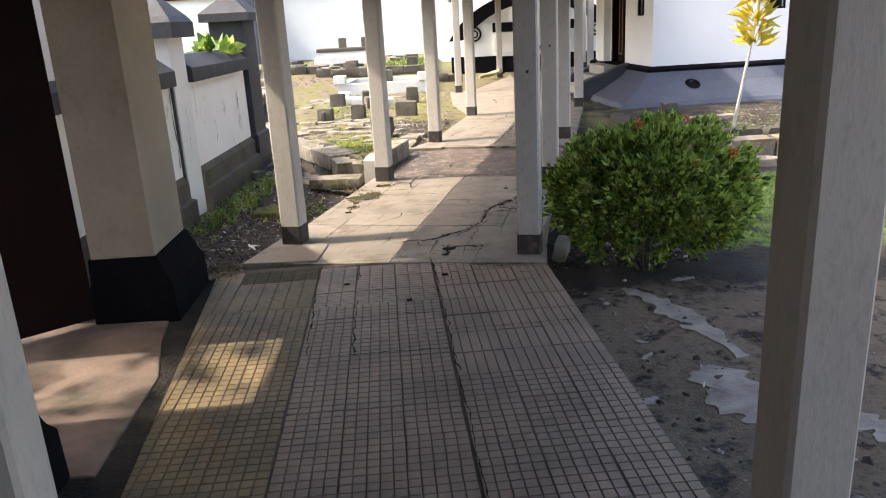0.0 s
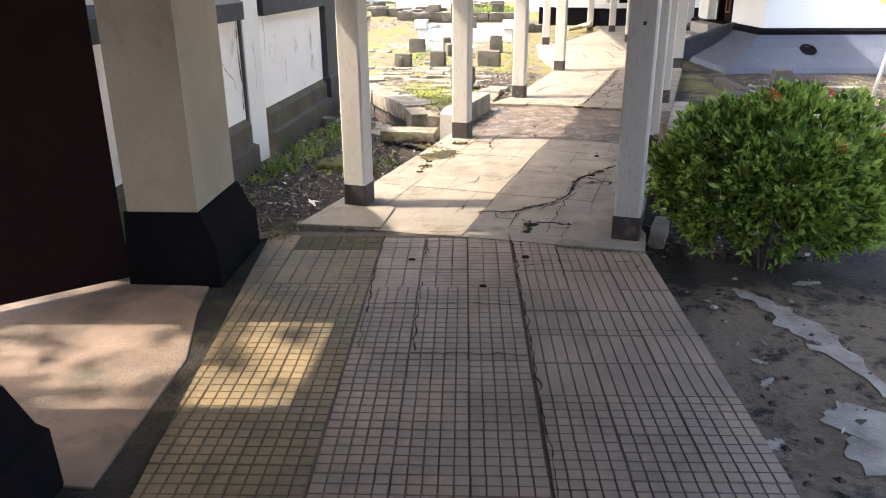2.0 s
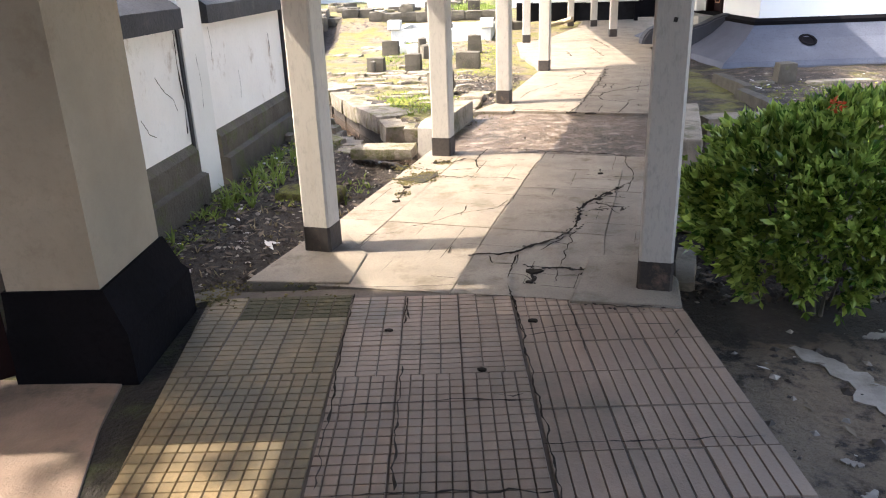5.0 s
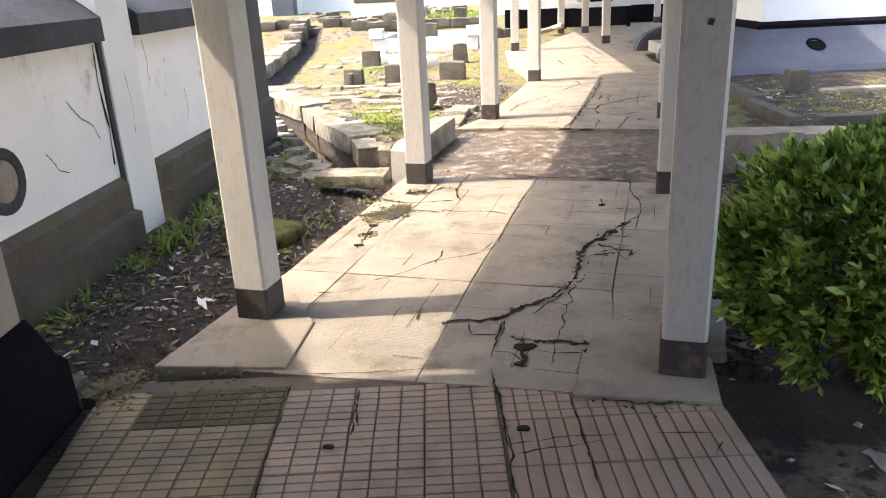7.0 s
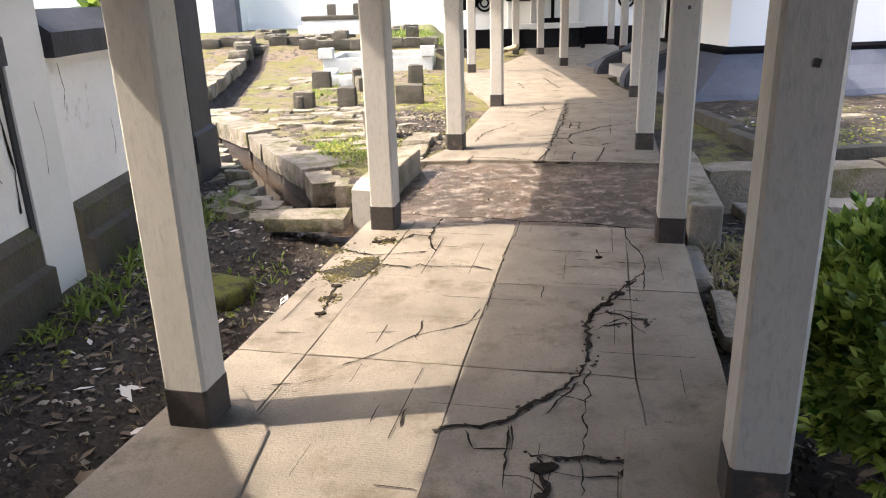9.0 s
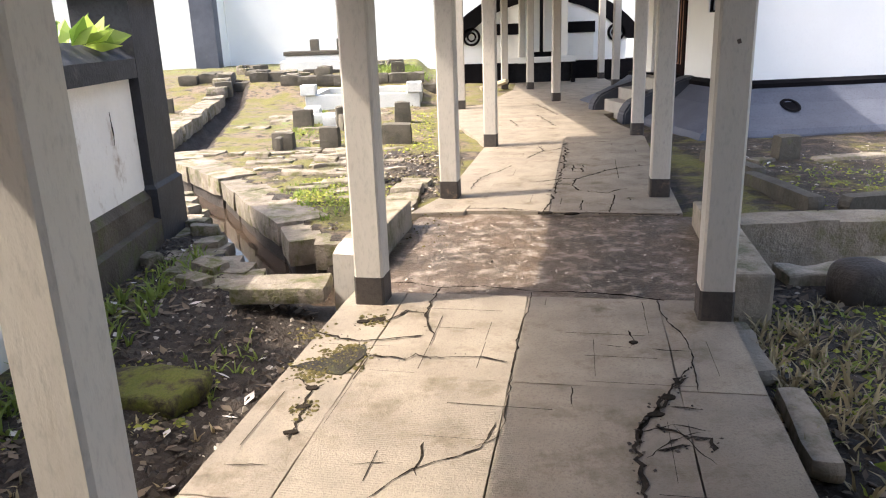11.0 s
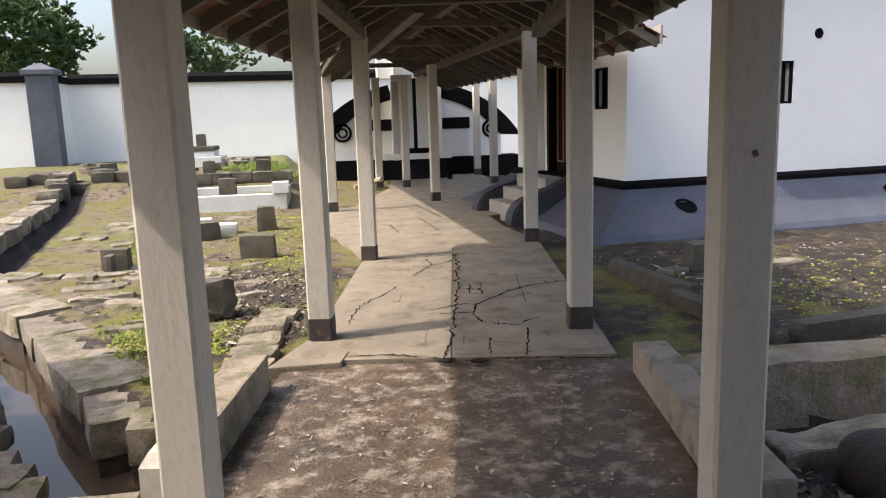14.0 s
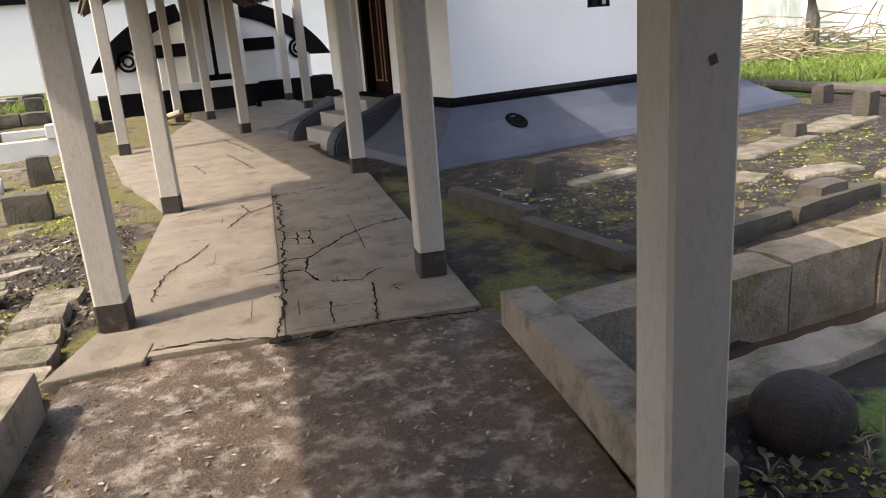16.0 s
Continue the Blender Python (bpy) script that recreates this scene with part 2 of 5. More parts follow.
def ground_material():
    """Dark wet soil with moss, and pale worn earth in patches."""
    m = bpy.data.materials.new("soil")
    m.use_nodes = True
    n, l = m.node_tree.nodes, m.node_tree.links
    b = n["Principled BSDF"]
    geo = n.new("ShaderNodeNewGeometry")
    att = n.new("ShaderNodeAttribute")
    att.attribute_name = "cover"
    sep = n.new("ShaderNodeSeparateColor")
    l.new(att.outputs["Color"], sep.inputs[0])

    def tex(sc, d=7.0):
        t = n.new("ShaderNodeTexNoise")
        t.inputs["Scale"].default_value, t.inputs["Detail"].default_value, t.inputs["Roughness"].default_value = sc, d, 0.68
        l.new(geo.outputs["Position"], t.inputs["Vector"])
        return t.outputs["Fac"]

    def math2(op, a, bb):
        x = n.new("ShaderNodeMath")
        x.operation = op
        for i, v in enumerate((a, bb)):
            if isinstance(v, (int, float)):
                x.inputs[i].default_value = v
            else:
                l.new(v, x.inputs[i])
        return x.outputs[0]

    def ramp(fac, lo, hi):
        r = n.new("ShaderNodeMapRange")
        r.inputs["From Min"].default_value, r.inputs["From Max"].default_value = lo, hi
        l.new(fac, r.inputs["Value"])
        return r.outputs[0]

    def mix(fac, a, bb):
        x = n.new("ShaderNodeMix")
        x.data_type = "RGBA"
        l.new(fac, x.inputs[0])
        for slot, v in ((6, a), (7, bb)):
            if isinstance(v, tuple):
                x.inputs[slot].default_value = (*v, 1)
            else:
                l.new(v, x.inputs[slot])
        return x.outputs[2]

    big, mid, small = tex(1.4), tex(6.0), tex(38.0)
    soil = mix(ramp(mid, 0.3, 0.7), (0.014, 0.0095, 0.007), (0.040, 0.028, 0.020))
    soil = mix(ramp(small, 0.56, 0.72), soil, (0.085, 0.064, 0.048))
    pale = mix(ramp(mid, 0.35, 0.65), (0.25, 0.185, 0.125), (0.12, 0.088, 0.058))
    moss = mix(ramp(small, 0.35, 0.65), (0.08, 0.076, 0.02), (0.19, 0.172, 0.045))
    grass = mix(ramp(small, 0.35, 0.65), (0.09, 0.15, 0.02), (0.17, 0.24, 0.045))
    col = mix(ramp(math2("ADD", sep.outputs[0], math2("MULTIPLY", math2("SUBTRACT", mid, 0.5), 1.6)), 0.4, 0.62), soil, pale)
    col = mix(ramp(math2("ADD", sep.outputs[1], math2("MULTIPLY", math2("SUBTRACT", big, 0.5), 2.2)), 0.45, 0.68), col, moss)
    col = mix(ramp(math2("ADD", sep.outputs[2], math2("MULTIPLY", math2("SUBTRACT", mid, 0.5), 1.4)), 0.42, 0.66), col, grass)
    l.new(col, b.inputs["Base Color"])
    r = n.new("ShaderNodeMapRange")
    r.inputs["From Min"].default_value, r.inputs["From Max"].default_value = 0.38, 0.6
    r.inputs["To Min"].default_value, r.inputs["To Max"].default_value = 0.74, 0.95
    l.new(big, r.inputs["Value"])
    l.new(r.outputs[0], b.inputs["Roughness"])
    bp = n.new("ShaderNodeBump")
    bp.inputs["Strength"].default_value, bp.inputs["Distance"].default_value = 0.9, 0.03
    l.new(math2("ADD", small, mid), bp.inputs["Height"])
    l.new(bp.outputs[0], b.inputs["Normal"])
    return m


SOIL = ground_material()


# ---- building helpers ----
def mesh_of(name, bm, material, smooth=False):
    me = bpy.data.meshes.new(name)
    bm.to_mesh(me)
    bm.free()
    me.materials.append(material)
    if smooth:
        for p in me.polygons:
            p.use_smooth = True
    return me


def single(name, bm, material, label="", category="", group="", kind="", smooth=False):
    return tagged(new(name, mesh_of(name, bm, material, smooth)), label, category, group, kind)


def thing(name, m=None, label="", category="", group="", kind=""):
    ob = new(name)
    ob.empty_display_size = 0.1
    if m is not None:
        ob.matrix_basis = m
    return tagged(ob, label, category, group, kind)


def part(name, bm, material, parent, label="", smooth=False, kind=""):
    ob = new(name, mesh_of(name, bm, material, smooth))
    ob.parent = parent
    return tagged(ob, label, kind=kind)


def solid(poly, z0, z1, bevel=0.0, bm=None, rough=0.0):
    """An upright prism over a plan polygon (counter-clockwise), with softened edges."""
    bm = bm or bmesh.new()
    lo = [bm.verts.new((x, y, z0)) for x, y in poly]
    hi = [bm.verts.new((x, y, z1)) for x, y in poly]
    n = len(poly)
    faces = [bm.faces.new(lo[::-1]), bm.faces.new(hi)]
    faces += [bm.faces.new((lo[i], lo[(i + 1) % n], hi[(i + 1) % n], hi[i])) for i in range(n)]
    if bevel:
        edges = {e for f in faces for e in f.edges}
        bmesh.ops.bevel(bm, geom=list(edges), offset=bevel, segments=2, affect="EDGES", profile=0.6)
    return bm


def rect(x0, x1, y0, y1):
    return [(x0, y0), (x1, y0), (x1, y1), (x0, y1)]


def box(x0, x1, y0, y1, z0, z1, bevel=0.0, bm=None):
    return solid(rect(x0, x1, y0, y1), z0, z1, bevel, bm)


def loft(rings, bm=None, cap=True):
    """Skin over closed rings of equal length."""
    bm = bm or bmesh.new()
    vs = [[bm.verts.new(p) for p in ring] for ring in rings]
    n = len(rings[0])
    for a, b in zip(vs, vs[1:]):
        for i in range(n):
            bm.faces.new((a[i], a[(i + 1) % n], b[(i + 1) % n], b[i]))
    if cap:
        bm.faces.new(vs[0][::-1])
        bm.faces.new(vs[-1])
    return bm


def ring(x0, x1, y0, y1, z):
    return [(x0, y0, z), (x1, y0, z), (x1, y1, z), (x0, y1, z)]


def roughen(bm, amount, scale=4.0, seed=0.0):
    for v in bm.verts:
        p = v.co * scale + Vector((seed, seed * 1.7, 0))
        v.co += noise.noise_vector(p) * amount
    return bm


def stone_block(w, d, h, seed, cuts=2, amount=0.02, round_off=0.11):
    """A squared field stone with rounded, uneven faces; it stands on z = 0."""
    bm = bmesh.new()
    bmesh.ops.create_cube(bm, size=1.0)
    bmesh.ops.subdivide_edges(bm, edges=bm.edges[:], cuts=cuts, use_grid_fill=True)
    for v in bm.verts:
        p = v.co * 2
        r = max(p.length / 1.732, 0.001)
        v.co *= 1.0 - round_off * max(0.0, r - 0.55) / 0.45
        v.co = Vector((v.co.x * w, v.co.y * d, v.co.z * h))
        v.co += noise.noise_vector(v.co * 5.0 + Vector((seed, seed * 2.1, seed * 0.7))) * amount
        v.co.z += h * 0.5
    return bm


def tube(path, r0, r1, sides=7, bm=None):
    """A tapered round rod along points."""
    bm = bm or bmesh.new()
    rings, n = [], len(path)
    pts = [Vector(p) for p in path]
    for i, p in enumerate(pts):
        d = (pts[min(i + 1, n - 1)] - pts[max(i - 1, 0)]).normalized()
        q = d.to_track_quat("Z", "Y")
        r = r0 + (r1 - r0) * i / max(n - 1, 1)
        rings.append([tuple(p + q @ Vector((r * math.cos(k * math.tau / sides), r * math.sin(k * math.tau / sides), 0))) for k in range(sides)])
    return loft(rings, bm)


def leaves(bm, places, length, width, rnd, up=0.4):
    """Pointed leaves of four faces, folded along the midrib, with a place and an outward direction each."""
    for p, d in places:
        d = (Vector(d) + Vector((rnd.gauss(0, 0.55), rnd.gauss(0, 0.55), rnd.gauss(up, 0.5)))).normalized()
        side = d.cross(Vector((rnd.uniform(-1, 1), rnd.uniform(-1, 1), rnd.uniform(-1, 1)))).normalized()
        nor = d.cross(side)
        s = rnd.uniform(0.7, 1.25)
        ln, w = length * s, width * s
        p = Vector(p)
        a = bm.verts.new(p)
        tip = bm.verts.new(p + d * ln - nor * ln * 0.12)
        mid = bm.verts.new(p + d * ln * 0.5 - nor * w * 0.25)
        lf = bm.verts.new(p + d * ln * 0.5 + side * w * 0.5)
        rt = bm.verts.new(p + d * ln * 0.5 - side * w * 0.5)
        for tri in ((a, lf, mid), (lf, tip, mid), (a, mid, rt), (mid, tip, rt)):
            bm.faces.new(tri)
    return bm


def chunk(bm, x, y, z, r, rr):
    s = [r * rr.uniform(0.5, 1.2) for _ in range(3)]
    a = rr.uniform(0, math.tau)
    ca, sa = math.cos(a), math.sin(a)
    vs = [bm.verts.new((x + px * s[0] * ca - py * s[1] * sa, y + px * s[0] * sa + py * s[1] * ca, z + pz * s[2] * 0.6)) for px, py, pz in ((1, 0.2, 0), (0.2, 1, 0.1), (-1, 0.1, 0), (0, -1, 0), (0.15, 0.1, 1), (0, 0, -0.6))]
    for i in range(4):
        bm.faces.new((vs[i], vs[(i + 1) % 4], vs[4]))
        bm.faces.new((vs[(i + 1) % 4], vs[i], vs[5]))


# Plan: the covered way runs from O along D; U lies across it, to the right.
O, ANG = Vector((0.16, 4.835)), radians(12.3)
D, U = Vector((math.sin(ANG), math.cos(ANG))), Vector((math.cos(ANG), -math.sin(ANG)))
WAY = Matrix(((U.x, D.x, 0, O.x), (U.y, D.y, 0, O.y), (0, 0, 1, 0), (0, 0, 0, 1)))


def way(u, s):
    p = O + U * u + D * s
    return (p.x, p.y)


def seg_dist(x, y, line):
    """Distance of grid points to a polyline."""
    best = np.full(np.shape(x), 1e9)
    for (ax, ay), (bx, by) in zip(line, line[1:]):
        dx, dy = bx - ax, by - ay
        t = np.clip(((x - ax) * dx + (y - ay) * dy) / (dx * dx + dy * dy), 0, 1)
        best = np.minimum(best, np.hypot(x - ax - t * dx, y - ay - t * dy))
    return best


CANAL = [(-9.0, 21.5), (-5.4, 16.0), (-3.25, 12.95), (-2.24, 11.5), (-1.62, 10.22), (-1.16, 9.20), (-0.85, 8.55), (-0.4, 8.42), (0.9, 8.30), (2.6, 8.22), (5.0, 8.25), (9.0, 8.4), (40.0, 9.5)]


DITCH = [(-3.12, 13.7), (-3.6, 17.0), (-4.4, 22.6)]


def smooth01(v):
    v = np.clip(v, 0, 1)
    return v * v * (3 - 2 * v)


def ground_height(x, y):
    x, y = np.asarray(x, float), np.asarray(y, float)
    canal_y = np.interp(x, [p[0] for p in CANAL], [p[1] for p in CANAL])
    north = smooth01((y - canal_y) / 0.5 + 0.3)
    z = -0.25 + 0.10 * smooth01((-0.6 - x) / 0.8) + 0.13 * smooth01((y - 5.2) / 0.9) * smooth01((x - 0.6) / 0.6)
    u = (x - O.x) * U.x + (y - O.y) * U.y
    zn = np.where(u < 0, -0.05, -0.07)
    zn = zn + 0.40 * smooth01((y - 19.5) / 3.0) * smooth01((0.5 - x) / 0.6)
    z = z * (1 - north) + zn * north
    rough = np.sin(x * 3.1 + 1.7 * np.sin(y * 2.3)) * np.sin(y * 2.7 + 1.3 * np.sin(x * 1.9)) * 0.018 + np.sin(x * 9.0 + y * 4) * np.sin(y * 8.3 - x * 3) * 0.008
    z = z + rough
    d = seg_dist(x, y, CANAL)
    z = z - smooth01((0.33 - d) / 0.10) * (z + 0.62)
    z = z - 0.22 * smooth01((0.24 - seg_dist(x, y, DITCH)) / 0.12)
    far = np.hypot(x - 1, y - 12)
    z = np.where(far > 60, np.maximum(z, -0.25), z)
    return z


# ---- ground, one sheet to the horizon ----
def axis(fine0, fine1, step, far0, far1):
    mid = list(np.arange(fine0, fine1 + 1e-6, step))
    lo, hi, d = [], [], step
    v = fine0
    while v > far0:
        d *= 1.35
        v -= d
        lo.append(v)
    d, v = step, fine1
    while v < far1:
        d *= 1.35
        v += d
        hi.append(v)
    return np.array(lo[::-1] + mid + hi)


def build_ground():
    xs, ys = axis(-8, 12, 0.09, -1500, 1500), axis(-2, 24, 0.09, -1500, 1500)
    gx, gy = np.meshgrid(xs, ys)
    gz = ground_height(gx, gy)
    nx, ny = len(xs), len(ys)
    verts = np.stack([gx.ravel(), gy.ravel(), gz.ravel()], 1)
    idx = np.arange(nx * ny).reshape(ny, nx)
    quads = np.stack([idx[:-1, :-1], idx[:-1, 1:], idx[1:, 1:], idx[1:, :-1]], -1).reshape(-1, 4)
    me = bpy.data.meshes.new("ground")
    me.from_pydata(verts.tolist(), [], quads.tolist())
    canal_y = np.interp(gx, [p[0] for p in CANAL], [p[1] for p in CANAL])
    north = smooth01((gy - canal_y - 0.2) / 0.4)
    u = (gx - O.x) * U.x + (gy - O.y) * U.y
    left, dist = smooth01(-u / 0.5), seg_dist(gx, gy, CANAL)
    debris = np.exp(-(((gx + 0.1) / 0.9) ** 2 + ((gy - 11.2) / 1.3) ** 2))
    pale = north * left * 0.56 + north * (1 - left) * 0.34 - 0.8 * debris + (1 - north) * (1 - left) * 0.6 * smooth01((4.9 - gy) / 0.8)
    moss = north * left * 0.57 + north * (1 - left) * (0.36 + 0.22 * smooth01((3.4 - gx) / 0.3)) + (1 - north) * left * (0.20 + 0.32 * smooth01((-1.55 - gx) / 0.4)) + (1 - north) * (1 - left) * 0.12
    grass = north * left * (0.42 * np.exp(-(((gx + 2.6) / 1.6) ** 2 + ((gy - 16.5) / 2.6) ** 2)) + 0.45 * smooth01((gy - 25) / 3))
    grass = grass + 0.75 * smooth01((gx - 8.5) / 3) * smooth01((gy - 13.0) / 2) + 0.45 * np.exp(-(((gx - 3.3) / 0.9) ** 2 + ((gy - 6.8) / 0.7) ** 2))
    grass = grass + 0.52 * smooth01((gx - 2.4) / 0.5) * smooth01((gy - 4.8) / 0.5) * smooth01((7.7 - gy) / 0.3) * smooth01((7.0 - gx) / 1.5)
    bed = np.maximum(smooth01((0.42 - dist) / 0.1), smooth01((0.3 - seg_dist(gx, gy, DITCH)) / 0.1))
    pale, moss, grass = pale * (1 - bed), moss * (1 - bed), grass * (1 - bed)
    col = me.color_attributes.new("cover", "FLOAT_COLOR", "POINT")
    data = np.stack([pale.ravel(), moss.ravel(), grass.ravel(), np.ones(nx * ny)], 1).astype(np.float32)
    col.data.foreach_set("color", np.clip(data, 0, 1).ravel())
    me.materials.append(SOIL)
    me.polygons.foreach_set("use_smooth", np.ones(len(me.polygons), bool))
    tagged(new("ground", me), "dark damp soil with moss, pale worn earth and grass", "ground", kind="structure")


build_ground()

bm = bmesh.new()
for (ax, ay), (bx, by) in zip(CANAL, CANAL[1:]):
    n = Vector((by - ay, ax - bx)).normalized() * 0.42
    e = Vector((bx - ax, by - ay)).normalized() * 0.12
    bm.faces.new([bm.verts.new((px, py, -0.36)) for px, py in ((ax + n.x - e.x, ay + n.y - e.y), (bx + n.x + e.x, by + n.y + e.y), (bx - n.x + e.x, by - n.y + e.y), (ax - n.x - e.x, ay - n.y - e.y))])
bmesh.ops.remove_doubles(bm, verts=bm.verts, dist=0.0001)
bmesh.ops.recalc_face_normals(bm, faces=bm.faces)
for k, f in enumerate(bm.faces):
    for v in f.verts:
        v.co.z -= 0.0006 * k
single("water", bm, water, "still brown water in the narrow canal", "water", kind="structure")

# ---- covered way: floor ----
floor = thing("floor", label="cracked cement slabs and ribbed tiles of the covered way", category="floor", kind="structure")


def jag(a, b, n, amount, seed, freq=0.6):
    """Points from a to b with an uneven line."""
    out = []
    for i in range(n + 1):
        t = i / n
        p = Vector(a).lerp(Vector(b), t)
        off = noise.noise(Vector((t * n * freq + seed, seed * 3.1, 0))) * amount * (1 if 0 < i < n else 0)
        q = Vector((b[1] - a[1], a[0] - b[0])).normalized() * off
        out.append((p.x + q.x, p.y + q.y))
    return out


def slab(poly, top=0.006, bottom=-0.34, bevel=0.012, material=SLAB, name="slab"):
    return part(name, solid(poly, bottom, top, bevel), material, floor)


def panel_grid(us, ss, south=None, north=None, gap=0.0022):
    for i, (u0, u1) in enumerate(zip(us, us[1:])):
        for j, (s0, s1) in enumerate(zip(ss, ss[1:])):
            a, b, c, d = way(u0 + gap, s0 + gap), way(u1 - gap, s0 + gap), way(u1 - gap, s1 - gap), way(u0 + gap, s1 - gap)
            if south and j == 0:
                a, b = south(u0 + gap), south(u1 - gap)
            if north and j == len(ss) - 2:
                c, d = north(u1 - gap), north(u0 + gap)
            poly = jag(a, b, 5, 0.012, i * 7.3 + j)[:-1] + jag(b, c, 5, 0.006, i * 3.3 + j)[:-1] + jag(c, d, 5, 0.012, i * 5.1 + j)[:-1] + jag(d, a, 5, 0.006, i * 2.7 + j)[:-1]
            slab(poly, 0.0045 + 0.0015 * math.sin(i * 5 + j * 3), bevel=0.006)


def south_edge(u):
    t = (u + 1.06) / 2.03
    return (-1.0 + 2.12 * t, 4.63 - 0.31 * t)


panel_grid([-1.06, -0.74, -0.06, 0.63, 0.97], [-0.3, 0.62, 1.55, 2.60], south=south_edge)
panel_grid([-1.0, -0.04, 0.99], [4.56, 8.05], north=lambda u: way(u, 8.25 + 0.25 * (u + 1)))
slab([way(-1.06, 8.28), way(0.99, 8.74), (3.02, 13.6), (2.98, 14.7), (3.06, 15.8), (4.2, 16.5), (4.75, 21.0), (5.1, 24.4), (2.72, 24.4), (2.25, 21.3), (1.25, 18.0), (0.62, 17.55), (0.64, 15.2)], 0.0, bevel=0.015)
slab([way(-1.05, 2.61), way(0.98, 2.61), way(1.06, 4.55), way(-1.08, 4.55)], -0.022, -0.22, 0.0, BRIDGE, "bridge_deck")
slab([way(-1.16, 4.42), way(-0.72, 4.50), way(-0.70, 4.72), way(-1.02, 5.0)], 0.013, bevel=0.01, name="post_pad")
slab([(-1.03, 4.60), (-0.48, 4.58), (-0.46, 5.0), (-0.62, 5.30), (-0.86, 5.28)], 0.016, bevel=0.01, name="post_pad")
slab([(0.62, 4.36), (1.13, 4.30), (1.18, 4.62), (1.10, 5.0), (0.78, 4.95)], 0.016, bevel=0.01, name="post_pad")

# ---- covered way: posts ----
def build_post(height=2.42, w=0.16):
    post = thing("veranda_post", None, "off-white painted square post with a dark band at its foot", "post", "posts of the covered way")
    h, c = w / 2, 0.012
    shaft = bmesh.new()
    prof = [(-h + c, -h), (h - c, -h), (h, -h + c), (h, h - c), (h - c, h), (-h + c, h), (-h, h - c), (-h, -h + c)]
    zs = [0.158, 0.7, 1.3, 1.9, height]
    loft([[(x, y, z) for x, y in prof] for z in zs], shaft)
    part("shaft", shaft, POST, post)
    k = 1.045
    part("foot_band", loft([[(x * k, y * k, z) for x, y in prof] for z in (-0.02, 0.08, 0.154, 0.160)]), BAND, post, "dark brown painted foot band")
    return post


post0 = build_post()
PLACES = [(*way(-0.93, 0.08), 0), (*way(0.93, -0.08), 0), (*way(-0.905, 2.46), 0), (*way(0.885, 2.40), 0), (*way(-0.93, 5.06), 0), (*way(0.86, 5.2), 0),
          (*way(-0.93, 7.98), 0), (*way(0.90, 8.93), 0), (0.82, 17.45, 1), (2.73, 18.3, 1), (2.66, 21.35, 1), (4.66, 21.3, 1), (2.82, 24.0, 1), (4.95, 24.0, 1), (2.12, 21.9, 1),
          (-0.575, 0.98, 2), (1.285, 0.98, 2)]
for i, (x, y, turned) in enumerate(PLACES):
    m = pose(x, y, 0.0, rz=(-12.3, 0.0, 4.6)[turned])
    if i == 0:
        post0.matrix_basis = m
    else:
        copy_thing(post0, m)


# small dark marks on two posts, built as thin plates
for (u, s), z, lean in (((0.93, -0.08), 1.27, 12), ((0.885, 2.40), 1.34, -20)):
    x, y = way(u, s)
    bm = solid([(-0.009, -0.083), (0.007, -0.083), (0.009, -0.079), (-0.008, -0.079)], -0.010, 0.010)
    mk = single("bolt_plate", bm, BAND, "small dark mark on a veranda post", "fitting", "plates on the posts")
    mk.matrix_basis = pose(x, y, z, rz=-12.3) @ pose(0.01, 0, 0, ry=lean)


